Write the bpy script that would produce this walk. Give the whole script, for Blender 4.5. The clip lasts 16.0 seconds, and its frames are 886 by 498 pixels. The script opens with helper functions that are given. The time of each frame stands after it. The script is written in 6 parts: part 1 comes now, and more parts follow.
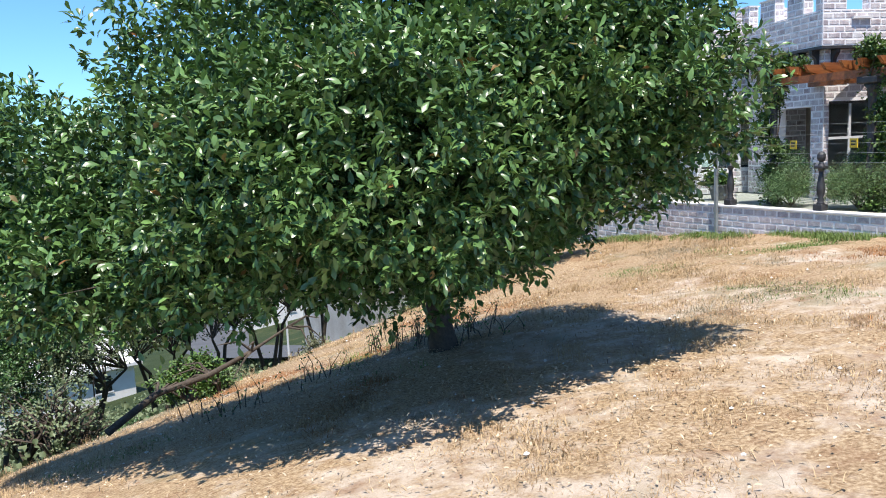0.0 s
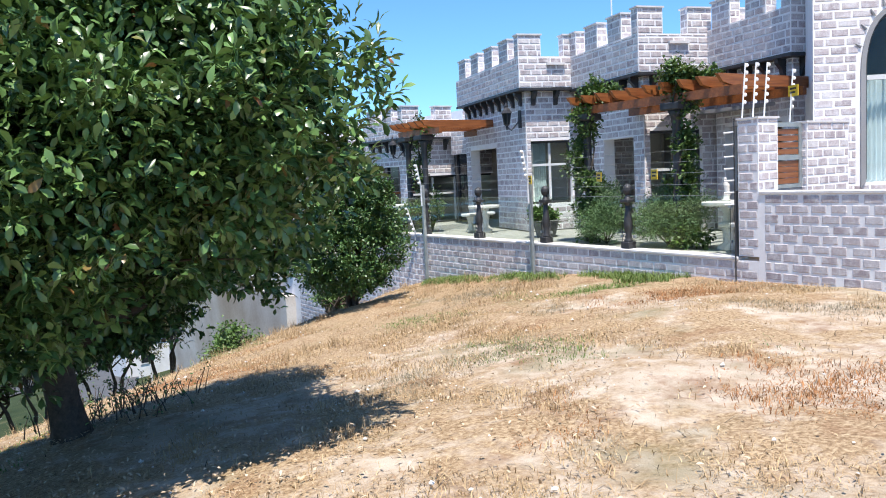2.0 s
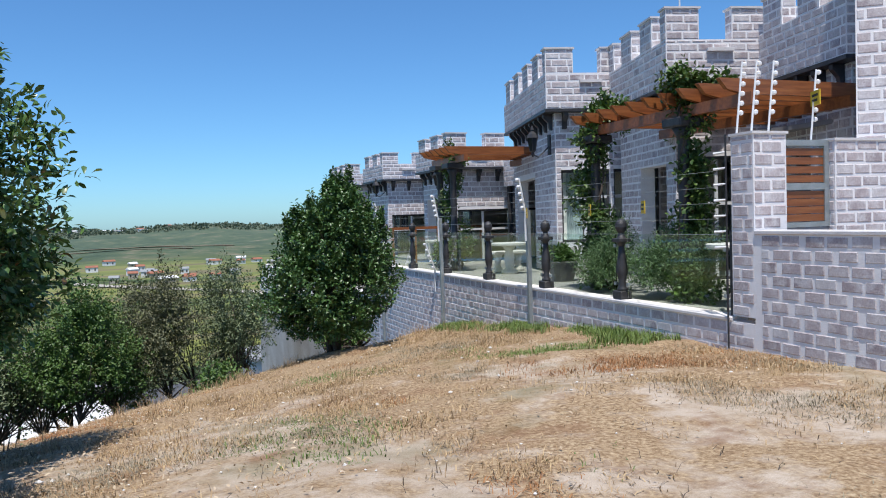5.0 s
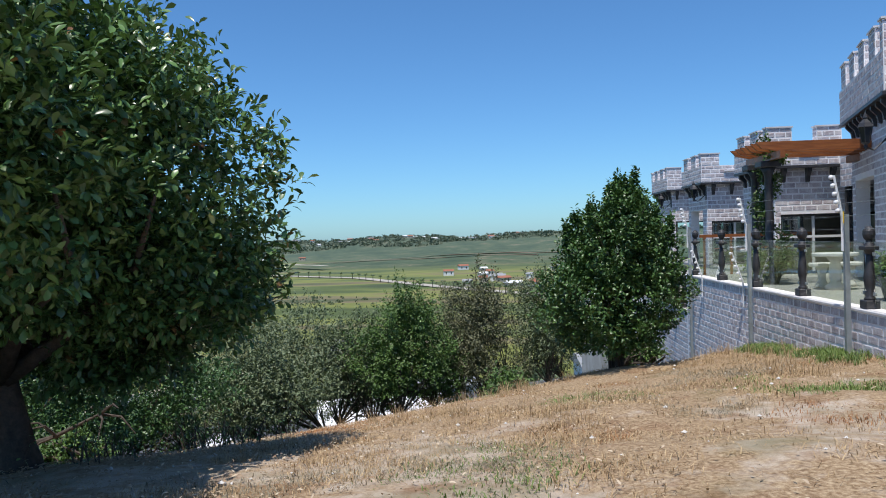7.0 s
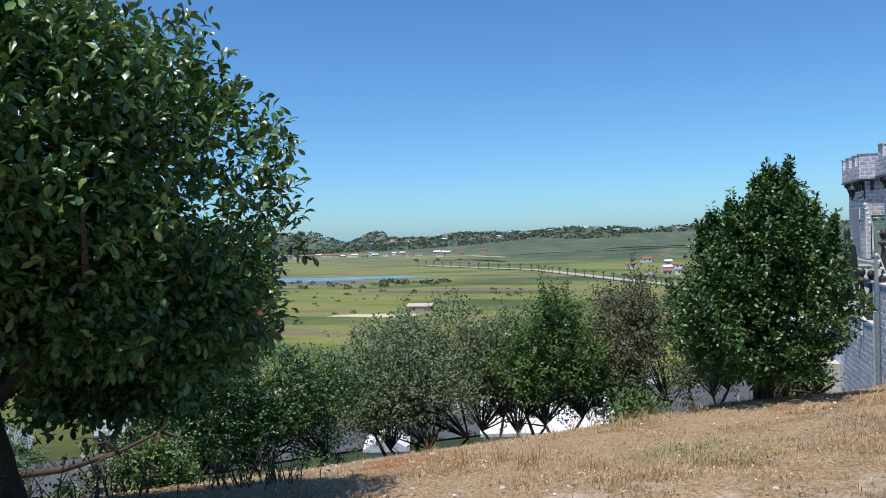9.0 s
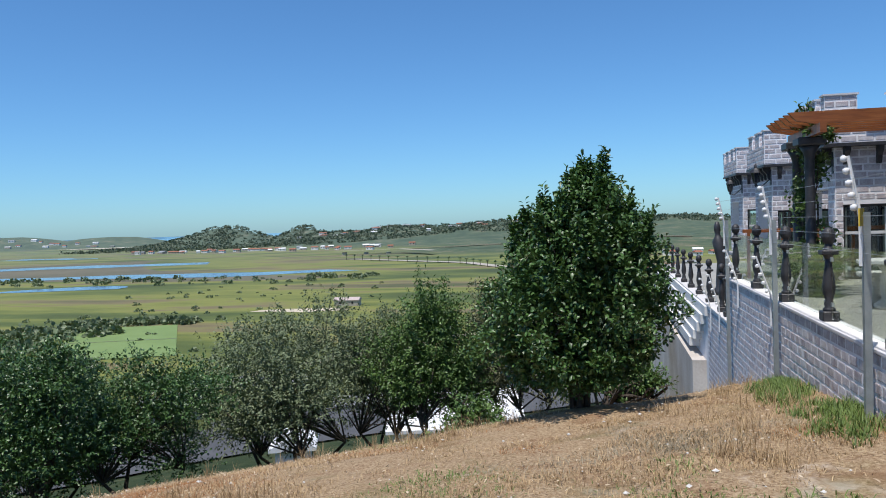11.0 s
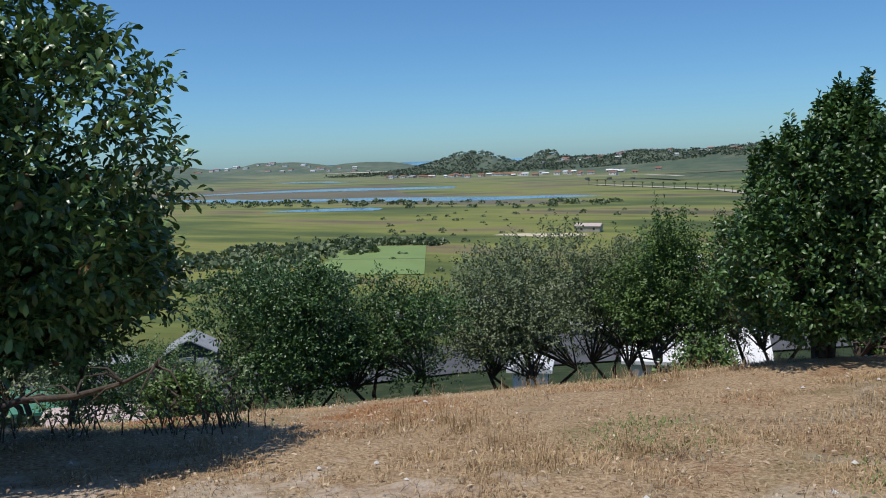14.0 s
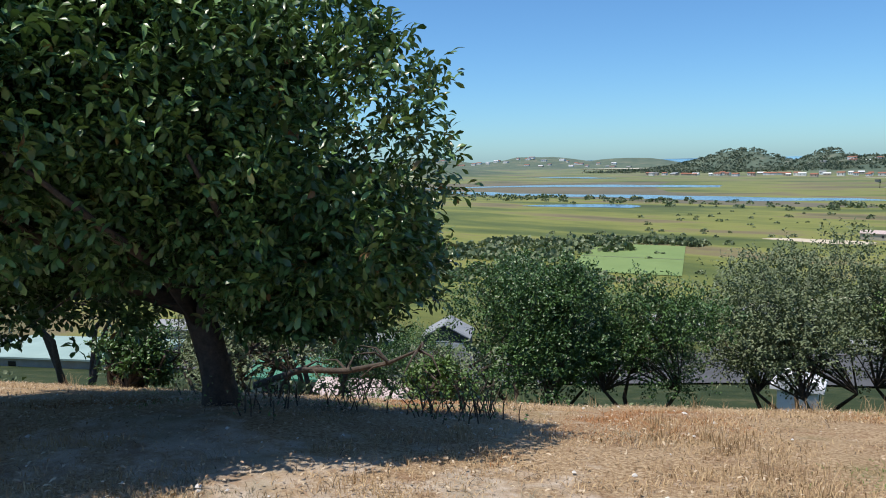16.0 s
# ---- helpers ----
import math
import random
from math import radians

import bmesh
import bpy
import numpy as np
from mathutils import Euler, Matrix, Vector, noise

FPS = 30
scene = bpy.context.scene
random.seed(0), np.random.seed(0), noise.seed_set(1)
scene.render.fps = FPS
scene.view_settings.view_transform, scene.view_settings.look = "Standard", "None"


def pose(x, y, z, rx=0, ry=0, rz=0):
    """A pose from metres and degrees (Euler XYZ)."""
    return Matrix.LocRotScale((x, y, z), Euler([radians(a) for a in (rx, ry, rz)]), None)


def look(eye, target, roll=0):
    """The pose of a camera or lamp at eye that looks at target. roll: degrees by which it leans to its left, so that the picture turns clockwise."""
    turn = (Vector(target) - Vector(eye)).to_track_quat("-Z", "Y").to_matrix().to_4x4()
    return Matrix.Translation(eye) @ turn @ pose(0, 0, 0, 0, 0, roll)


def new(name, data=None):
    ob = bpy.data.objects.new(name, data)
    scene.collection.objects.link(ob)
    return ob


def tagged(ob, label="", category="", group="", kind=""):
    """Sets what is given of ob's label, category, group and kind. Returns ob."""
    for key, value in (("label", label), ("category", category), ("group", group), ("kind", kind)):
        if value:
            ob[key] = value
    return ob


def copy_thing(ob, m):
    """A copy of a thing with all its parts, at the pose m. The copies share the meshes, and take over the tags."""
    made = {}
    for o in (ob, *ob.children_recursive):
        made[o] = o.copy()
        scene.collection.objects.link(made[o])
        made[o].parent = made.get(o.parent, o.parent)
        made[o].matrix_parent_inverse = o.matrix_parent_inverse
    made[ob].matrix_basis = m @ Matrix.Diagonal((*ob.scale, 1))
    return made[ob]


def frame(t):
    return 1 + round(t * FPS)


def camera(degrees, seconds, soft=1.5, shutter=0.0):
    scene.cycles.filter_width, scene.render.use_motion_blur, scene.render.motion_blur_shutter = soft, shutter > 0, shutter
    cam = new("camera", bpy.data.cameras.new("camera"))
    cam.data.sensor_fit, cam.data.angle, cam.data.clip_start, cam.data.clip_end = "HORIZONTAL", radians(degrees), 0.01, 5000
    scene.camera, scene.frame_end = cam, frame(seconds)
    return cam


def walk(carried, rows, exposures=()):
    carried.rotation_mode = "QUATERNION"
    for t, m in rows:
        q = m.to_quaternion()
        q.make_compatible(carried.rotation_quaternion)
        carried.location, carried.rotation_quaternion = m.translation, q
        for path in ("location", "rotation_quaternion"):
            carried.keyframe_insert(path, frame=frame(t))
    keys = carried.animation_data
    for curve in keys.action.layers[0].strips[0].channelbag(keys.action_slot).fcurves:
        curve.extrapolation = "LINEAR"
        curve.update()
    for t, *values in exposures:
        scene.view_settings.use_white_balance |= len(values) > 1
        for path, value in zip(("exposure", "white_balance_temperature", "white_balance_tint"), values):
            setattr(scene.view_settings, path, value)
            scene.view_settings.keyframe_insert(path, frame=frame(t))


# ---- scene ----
cam = camera(58.4, 16.0, 1.0)
PATH = [
    (0, (-14.247, -13.465, 1.698), (-13.362, -11.691, 1.435), -2.5),
    (0.5, (-13.252, -13.132, 1.53), (-12.333, -11.372, 1.286), -2.7),
    (1, (-12.485, -13.091, 1.521), (-11.469, -11.38, 1.324), -2.8),
    (1.5, (-11.74, -13.139, 1.548), (-10.708, -11.437, 1.355), -2.9),
    (2, (-10.827, -13.151, 1.521), (-9.773, -11.461, 1.338), -2.8),
    (2.5, (-10.027, -13.183, 1.512), (-8.964, -11.497, 1.343), -2.8),
    (3, (-9.235, -13.133, 1.532), (-8.188, -11.437, 1.372), -2.7),
    (5.5, (-6.371, -12.464, 1.238), (-5.917, -10.516, 1.182), -1.8),
    (6, (-6.032, -12.321, 1.22), (-5.928, -10.325, 1.18), -2.0),
    (6.5, (-5.749, -12.224, 1.26), (-5.875, -10.229, 1.23), -2.0),
    (7, (-5.501, -11.94, 1.238), (-5.624, -9.944, 1.207), -1.7),
    (7.5, (-5.302, -11.52, 1.22), (-5.587, -9.54, 1.184), -1.7),
    (8, (-5.044, -10.99, 1.349), (-5.512, -9.046, 1.307), -1.8),
    (8.5, (-4.807, -10.497, 1.343), (-5.321, -8.564, 1.302), -1.5),
    (9, (-4.454, -10.099, 1.399), (-5.023, -8.182, 1.36), -1.7),
    (9.5, (-4.01, -9.719, 1.353), (-4.565, -7.798, 1.317), -1.8),
    (10, (-3.589, -9.354, 1.356), (-4.058, -7.41, 1.322), -1.8),
    (12.5, (-2.307, -7.859, 1.513), (-2.689, -5.9, 1.381), -2.1),
    (13, (-2.40, -8.00, 1.51), (-3.018, -6.105, 1.346), -2.35),
    (13.5, (-2.638, -8.371, 1.523), (-3.464, -6.564, 1.292), -2.1),
    (14, (-2.623, -8.404, 1.524), (-3.588, -6.668, 1.295), -2.1),
    (14.5, (-2.622, -8.418, 1.531), (-3.739, -6.774, 1.303), -1.9),
    (15, (-2.708, -8.355, 1.533), (-3.947, -6.802, 1.308), -1.6),
    (15.5, (-2.798, -8.271, 1.531), (-4.152, -6.817, 1.306), -1.3),
    (16, (-2.781, -8.351, 1.541), (-4.244, -7.005, 1.318), -1.2),
]
walk(cam, [(t, look(eye, target, roll)) for t, eye, target, roll in PATH],
     [(0, 0.65, 6700, 10), (3.2, 0.66, 6600, 10), (5.3, 0.0, 6500, 10), (8.0, -0.05, 6500, 10), (12.5, -0.2, 6500, 10), (13.5, -0.4, 6600, 10), (15.0, -0.25, 6700, 10), (16.0, 0.0, 6800, 10)])

# ---- light ----
SUN_AZ, SUN_EL = -156.0, 71.0          # azimuth from +y, clockwise, and height
world = bpy.data.worlds.new("sky")
scene.world = world
world.use_nodes = True
wn = world.node_tree.nodes
wl = world.node_tree.links
sky = wn.new("ShaderNodeTexSky")
sky.sky_type = "NISHITA"
sky.sun_disc = False
sky.sun_elevation = radians(SUN_EL)
sky.sun_rotation = radians(SUN_AZ)
sky.altitude = 0
sky.air_density = 0.85
sky.dust_density = 0.4
sky.ozone_density = 7.0
deep = wn.new("ShaderNodeMix")
deep.data_type = "RGBA"
deep.blend_type = "MULTIPLY"
deep.inputs[0].default_value = 1.0
deep.inputs[7].default_value = (0.60, 0.88, 1.03, 1)
wl.new(sky.outputs[0], deep.inputs[6])
wl.new(deep.outputs[2], wn["Background"].inputs[0])
wn["Background"].inputs[1].default_value = 0.15
sun = new("sun", bpy.data.lights.new("sun", "SUN"))
sun.data.energy = 5.0
sun.data.angle = radians(0.53)
sun.data.color = (1.0, 0.955, 0.89)
_az, _el = radians(SUN_AZ), radians(SUN_EL)
TO_SUN = Vector((math.sin(_az) * math.cos(_el), math.cos(_az) * math.cos(_el), math.sin(_el)))
sun.matrix_world = look(TO_SUN * 50, (0, 0, 0))


# ---- materials ----
def material(name, rough=0.8, metal=0.0):
    m = bpy.data.materials.new(name)
    m.use_nodes = True
    b = m.node_tree.nodes["Principled BSDF"]
    b.inputs["Roughness"].default_value = rough
    b.inputs["Metallic"].default_value = metal
    return m, m.node_tree.nodes, m.node_tree.links, b


def coords(n, l, scale, world_space=False):
    if world_space:
        g = n.new("ShaderNodeNewGeometry")
        out = g.outputs["Position"]
    else:
        g = n.new("ShaderNodeTexCoord")
        out = g.outputs["Object"]
    mp = n.new("ShaderNodeMapping")
    mp.inputs["Scale"].default_value = scale if hasattr(scale, "__len__") else (scale,) * 3
    l.new(out, mp.inputs["Vector"])
    return mp.outputs[0]


def noise_tex(n, l, vec, scale, detail=4.0, rough=0.55):
    t = n.new("ShaderNodeTexNoise")
    t.inputs["Scale"].default_value = scale
    t.inputs["Detail"].default_value = detail
    t.inputs["Roughness"].default_value = rough
    l.new(vec, t.inputs["Vector"])
    return t.outputs["Fac"]


def ramp(n, l, fac, stops):
    r = n.new("ShaderNodeValToRGB")
    while len(r.color_ramp.elements) < len(stops):
        r.color_ramp.elements.new(0.5)
    for e, (p, c) in zip(r.color_ramp.elements, stops):
        e.position = p
        e.color = (*c, 1)
    l.new(fac, r.inputs[0])
    return r.outputs[0]


def mix(n, l, fac, a, b, mode="MIX"):
    m = n.new("ShaderNodeMix")
    m.data_type = "RGBA"
    m.blend_type = mode
    for sock, v in ((m.inputs[0], fac), (m.inputs[6], a), (m.inputs[7], b)):
        if hasattr(v, "is_linked"):
            l.new(v, sock)
        elif hasattr(v, "__len__"):
            sock.default_value = (*v, 1)
        else:
            sock.default_value = v
    return m.outputs[2]


def bump(n, l, b, height, strength, dist=0.02):
    u = n.new("ShaderNodeBump")
    u.inputs["Strength"].default_value = strength
    u.inputs["Distance"].default_value = dist
    l.new(height, u.inputs["Height"])
    l.new(u.outputs[0], b.inputs["Normal"])


def grainy(name, dark, light, scale=6.0, rough=0.8, metal=0.0, bumps=0.3, fine=60.0, spec=None):
    """Two colours mixed at a coarse and a fine scale."""
    m, n, l, b = material(name, rough, metal)
    v = coords(n, l, 1.0, True)
    a = noise_tex(n, l, v, scale, 5)
    f = noise_tex(n, l, v, fine, 3)
    c = ramp(n, l, a, [(0.3, dark), (0.7, light)])
    c = mix(n, l, 0.35, c, ramp(n, l, f, [(0.3, dark), (0.7, light)]))
    l.new(c, b.inputs["Base Color"])
    if bumps:
        bump(n, l, b, f, bumps, 0.01)
    if spec is not None:
        b.inputs["Specular IOR Level"].default_value = spec
    return m


def brick_material():
    """Mauve-grey painted blocks with a whitewash smeared over them."""
    m, n, l, b = material("brick_paint", 0.85)
    v = coords(n, l, 1.0, True)
    g = n.new("ShaderNodeNewGeometry")
    oi = n.new("ShaderNodeObjectInfo")
    r = n.new("ShaderNodeMath")
    r.operation = "ADD"
    l.new(g.outputs["Random Per Island"], r.inputs[0])
    l.new(oi.outputs["Random"], r.inputs[1])
    w = n.new("ShaderNodeMath")
    w.operation = "FRACT"
    l.new(r.outputs[0], w.inputs[0])
    base = ramp(n, l, w.outputs[0], [(0.0, (0.26, 0.205, 0.22)), (0.3, (0.39, 0.32, 0.335)), (0.55, (0.47, 0.41, 0.42)),
                                     (0.8, (0.45, 0.365, 0.37)), (1.0, (0.56, 0.53, 0.54))])
    wash = noise_tex(n, l, v, 7.0, 6, 0.65)
    fine = noise_tex(n, l, v, 45.0, 4)
    c = mix(n, l, ramp(n, l, wash, [(0.42, (0, 0, 0)), (0.68, (0.8, 0.8, 0.8))]), base, (0.76, 0.74, 0.75))
    c = mix(n, l, 0.25, c, ramp(n, l, fine, [(0.3, (0.22, 0.20, 0.21)), (0.7, (0.72, 0.70, 0.71))]))
    l.new(c, b.inputs["Base Color"])
    bump(n, l, b, fine, 0.5, 0.01)
    return m


def leaf_material(name, deep, fresh, rough=0.42, dead=None):
    m, n, l, b = material(name, rough)
    g = n.new("ShaderNodeNewGeometry")
    v = coords(n, l, 1.0, True)
    big = noise_tex(n, l, v, 1.3, 3)
    mid = tuple(a * 0.65 + c * 0.35 for a, c in zip(deep, fresh))
    stops = [(0.0, deep), (0.55, mid), (0.93, fresh)]
    if dead:
        stops += [(0.985, fresh), (0.995, dead)]
    c = ramp(n, l, g.outputs["Random Per Island"], stops)
    c = mix(n, l, ramp(n, l, big, [(0.35, (0, 0, 0)), (0.7, (0.5, 0.5, 0.5))]), c, fresh)
    l.new(c, b.inputs["Base Color"])
    t = n.new("ShaderNodeBsdfTranslucent")
    l.new(mix(n, l, 0.5, c, (0.10, 0.20, 0.02)), t.inputs[0])
    s = n.new("ShaderNodeMixShader")
    s.inputs[0].default_value = 0.10
    l.new(b.outputs[0], s.inputs[1])
    l.new(t.outputs[0], s.inputs[2])
    l.new(s.outputs[0], n["Material Output"].inputs[0])
    return m


def ground_material():
    """Dry grass and pale sandy soil near by, scrub on the slope, meadow in the valley, sea beyond."""
    m, n, l, b = material("ground_soil", 0.95)
    b.inputs["Specular IOR Level"].default_value = 0.15
    v = coords(n, l, 1.0, True)
    big = noise_tex(n, l, v, 0.45, 5, 0.6)
    midn = noise_tex(n, l, v, 2.6, 6, 0.65)
    fine = noise_tex(n, l, v, 28.0, 5, 0.7)
    grit = noise_tex(n, l, v, 110.0, 3, 0.6)
    straw = ramp(n, l, fine, [(0.30, (0.15, 0.09, 0.05)), (0.48, (0.34, 0.235, 0.14)), (0.66, (0.56, 0.43, 0.28))])
    sand = ramp(n, l, midn, [(0.3, (0.38, 0.285, 0.205)), (0.7, (0.60, 0.51, 0.42))])
    sand = mix(n, l, 0.25, sand, ramp(n, l, grit, [(0.35, (0.25, 0.17, 0.11)), (0.65, (0.70, 0.60, 0.48))]))
    s = n.new("ShaderNodeMath")
    s.operation = "MULTIPLY_ADD"
    s.inputs[1].default_value = 0.55
    l.new(midn, s.inputs[0])
    l.new(big, s.inputs[2])
    sep = n.new("ShaderNodeSeparateXYZ")
    l.new(v, sep.inputs[0])
    # bare soil on the level top, less of it down the slope
    fall = n.new("ShaderNodeMapRange")
    fall.inputs[1].default_value, fall.inputs[2].default_value = -8.0, 1.5
    fall.inputs[3].default_value, fall.inputs[4].default_value = 0.05, -0.16
    l.new(sep.outputs[1], fall.inputs[0])
    add = n.new("ShaderNodeMath")
    l.new(s.outputs[0], add.inputs[0])
    l.new(fall.outputs[0], add.inputs[1])
    near = mix(n, l, ramp(n, l, add.outputs[0], [(0.76, (0, 0, 0)), (0.88, (1, 1, 1))]), straw, sand)
    rust = ramp(n, l, noise_tex(n, l, v, 1.5, 6, 0.7), [(0.53, (0, 0, 0)), (0.68, (0.75, 0.75, 0.75))])
    near = mix(n, l, rust, near, mix(n, l, fine, (0.10, 0.05, 0.028), (0.36, 0.20, 0.11)))
    green = ramp(n, l, noise_tex(n, l, v, 0.9, 5), [(0.55, (0, 0, 0)), (0.75, (0.55, 0.55, 0.55))])
    near = mix(n, l, green, near, (0.115, 0.12, 0.035))
    scrub = ramp(n, l, noise_tex(n, l, v, 0.22, 6, 0.7), [(0.3, (0.018, 0.032, 0.012)), (0.55, (0.04, 0.055, 0.022)), (0.75, (0.11, 0.10, 0.05))])
    # meadow in long bands across the valley
    band = noise_tex(n, l, coords(n, l, (0.0035, 0.012, 0.0), True), 1.0, 6, 0.6)
    meadow = ramp(n, l, band, [(0.30, (0.05, 0.065, 0.025)), (0.42, (0.10, 0.13, 0.035)), (0.52, (0.235, 0.245, 0.06)),
                               (0.58, (0.21, 0.165, 0.09)), (0.68, (0.07, 0.085, 0.035))])
    meadow = mix(n, l, 0.2, meadow, scrub)
    wood = ramp(n, l, noise_tex(n, l, v, 0.02, 8, 0.75), [(0.40, (0.035, 0.058, 0.026)), (0.52, (0.065, 0.092, 0.042)), (0.60, (0.11, 0.115, 0.06)), (0.68, (0.24, 0.19, 0.13))])
    near_far = n.new("ShaderNodeMapRange")
    near_far.inputs[1].default_value, near_far.inputs[2].default_value = -2.0, -3.4
    l.new(sep.outputs[2], near_far.inputs[0])
    c = mix(n, l, near_far.outputs[0], near, scrub)
    low = n.new("ShaderNodeMapRange")
    low.inputs[1].default_value, low.inputs[2].default_value = -31.0, -37.0
    l.new(sep.outputs[2], low.inputs[0])
    c = mix(n, l, low.outputs[0], c, meadow)
    far = n.new("ShaderNodeMapRange")
    far.inputs[1].default_value, far.inputs[2].default_value = 900.0, 1050.0
    ln = n.new("ShaderNodeVectorMath")
    ln.operation = "LENGTH"
    l.new(v, ln.inputs[0])
    l.new(ln.outputs["Value"], far.inputs[0])
    hill = n.new("ShaderNodeMapRange")
    hill.inputs[1].default_value, hill.inputs[2].default_value = -41.0, -37.0
    l.new(sep.outputs[2], hill.inputs[0])
    both = n.new("ShaderNodeMath")
    both.operation = "MULTIPLY"
    l.new(far.outputs[0], both.inputs[0])
    l.new(hill.outputs[0], both.inputs[1])
    c = mix(n, l, both.outputs[0], c, wood)
    # aerial haze painted into the base colour, stronger with distance
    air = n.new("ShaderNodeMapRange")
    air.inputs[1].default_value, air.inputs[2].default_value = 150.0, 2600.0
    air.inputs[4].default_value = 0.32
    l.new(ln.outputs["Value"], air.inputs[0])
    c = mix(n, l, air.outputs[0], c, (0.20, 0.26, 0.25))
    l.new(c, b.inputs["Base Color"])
    hm = n.new("ShaderNodeMath")
    hm.operation = "ADD"
    l.new(fine, hm.inputs[0])
    l.new(grit, hm.inputs[1])
    bump(n, l, b, hm.outputs[0], 0.6, 0.03)
    return m


BRICK = brick_material()
MORTAR = grainy("mortar", (0.74, 0.72, 0.73), (0.84, 0.83, 0.84), 5, 0.95)
CAP = grainy("coping_paint", (0.52, 0.50, 0.50), (0.72, 0.70, 0.70), 3, 0.85)
WHITE = grainy("white_plaster", (0.66, 0.64, 0.62), (0.82, 0.81, 0.79), 1.2, 0.85)
PLASTER = grainy("grey_plaster", (0.22, 0.22, 0.23), (0.32, 0.32, 0.33), 1.5, 0.85)
STAIN = grainy("stained_plaster", (0.40, 0.33, 0.27), (0.66, 0.62, 0.58), 0.7, 0.9, fine=14)
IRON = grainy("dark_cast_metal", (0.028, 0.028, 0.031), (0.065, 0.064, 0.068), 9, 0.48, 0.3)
STEEL = grainy("galvanised_steel", (0.30, 0.33, 0.33), (0.45, 0.48, 0.48), 7, 0.5, 0.6, 0.1)
PORCELAIN = grainy("white_porcelain", (0.72, 0.72, 0.72), (0.85, 0.85, 0.85), 20, 0.35, bumps=0)
TIMBER = None
PAVE = grainy("terrace_paving", (0.25, 0.245, 0.22), (0.37, 0.36, 0.335), 1.1, 0.85, fine=30)
ASPHALT = grainy("asphalt", (0.055, 0.057, 0.062), (0.10, 0.10, 0.105), 0.4, 0.9)
KERB = grainy("pale_kerb_strip", (0.30, 0.27, 0.22), (0.48, 0.44, 0.38), 0.5, 0.9)
YELLOW = grainy("yellow_plate", (0.70, 0.45, 0.02), (0.80, 0.55, 0.04), 12, 0.5, bumps=0)
INK = grainy("black_ink", (0.02, 0.02, 0.02), (0.04, 0.04, 0.04), 12, 0.6, bumps=0)
BARK = grainy("bark", (0.035, 0.027, 0.021), (0.12, 0.092, 0.07), 14, 0.95, bumps=0.8, fine=45)
ROOF_WHITE = grainy("white_roof_sheet", (0.62, 0.62, 0.62), (0.80, 0.80, 0.80), 0.6, 0.7)
ROOF_GREY = grainy("grey_roof_sheet", (0.20, 0.21, 0.22), (0.34, 0.35, 0.36), 0.5, 0.7)
ROOF_RED = grainy("terracotta_roof", (0.24, 0.085, 0.05), (0.38, 0.16, 0.10), 0.5, 0.85)
ROOF_PINK = grainy("faded_pink_roof", (0.38, 0.27, 0.25), (0.60, 0.52, 0.49), 1.2, 0.8)
ROOF_GREEN = grainy("green_roof_sheet", (0.03, 0.14, 0.09), (0.06, 0.24, 0.15), 0.8, 0.7)
ROOF_TEAL = grainy("sea_green_roof", (0.22, 0.32, 0.30), (0.32, 0.44, 0.41), 0.3, 0.8)
SLATE = grainy("charcoal_cladding", (0.022, 0.026, 0.032), (0.05, 0.055, 0.063), 1.0, 0.7)
BEIGE = grainy("beige_wall", (0.34, 0.29, 0.23), (0.50, 0.44, 0.36), 0.6, 0.9)
TURF = grainy("mown_turf", (0.14, 0.21, 0.065), (0.19, 0.27, 0.09), 0.08, 0.95, fine=3)
BEACH = grainy("pale_sand", (0.60, 0.55, 0.45), (0.75, 0.70, 0.60), 0.02, 0.95)
TRACK = grainy("sand_track", (0.45, 0.38, 0.27), (0.62, 0.54, 0.42), 0.1, 0.95)
MUD = grainy("marsh_mud", (0.085, 0.085, 0.05), (0.17, 0.15, 0.10), 0.012, 0.9, fine=0.08)
FIELD = grainy("bare_field", (0.17, 0.125, 0.08), (0.27, 0.21, 0.14), 0.02, 0.95, fine=0.3)
STONE = grainy("pale_cast_stone", (0.52, 0.50, 0.47), (0.72, 0.70, 0.67), 6, 0.85)
POT = grainy("grey_pot", (0.10, 0.10, 0.10), (0.18, 0.175, 0.17), 6, 0.8)
FRAME_DARK = grainy("dark_window_frame", (0.03, 0.03, 0.033), (0.05, 0.05, 0.055), 6, 0.5, bumps=0)
FRAME_PALE = grainy("pale_window_frame", (0.55, 0.56, 0.57), (0.68, 0.69, 0.70), 6, 0.5, bumps=0)
CURTAIN = grainy("sheer_curtain", (0.30, 0.38, 0.42), (0.45, 0.53, 0.56), 2.0, 0.9)
STRAW = leaf_material("dry_blade", (0.22, 0.13, 0.065), (0.58, 0.42, 0.24), 0.8)
RUST = leaf_material("rusty_blade", (0.20, 0.085, 0.035), (0.42, 0.20, 0.08), 0.85)
GREY_WEED = leaf_material("grey_blade", (0.16, 0.13, 0.09), (0.36, 0.31, 0.22), 0.85)
GRASS = leaf_material("green_blade", (0.06, 0.11, 0.02), (0.17, 0.24, 0.05), 0.6)
LITTER = leaf_material("leaf_litter", (0.22, 0.12, 0.06), (0.62, 0.50, 0.36), 0.8)
LEAF_BAY = leaf_material("broad_leaf", (0.016, 0.042, 0.014), (0.15, 0.27, 0.08), 0.33, (0.20, 0.075, 0.03))
LEAF_CONE = leaf_material("shrub_leaf", (0.026, 0.062, 0.020), (0.085, 0.17, 0.042), 0.40)
LEAF_OLIVE = leaf_material("olive_leaf", (0.085, 0.115, 0.055), (0.20, 0.245, 0.125), 0.55)
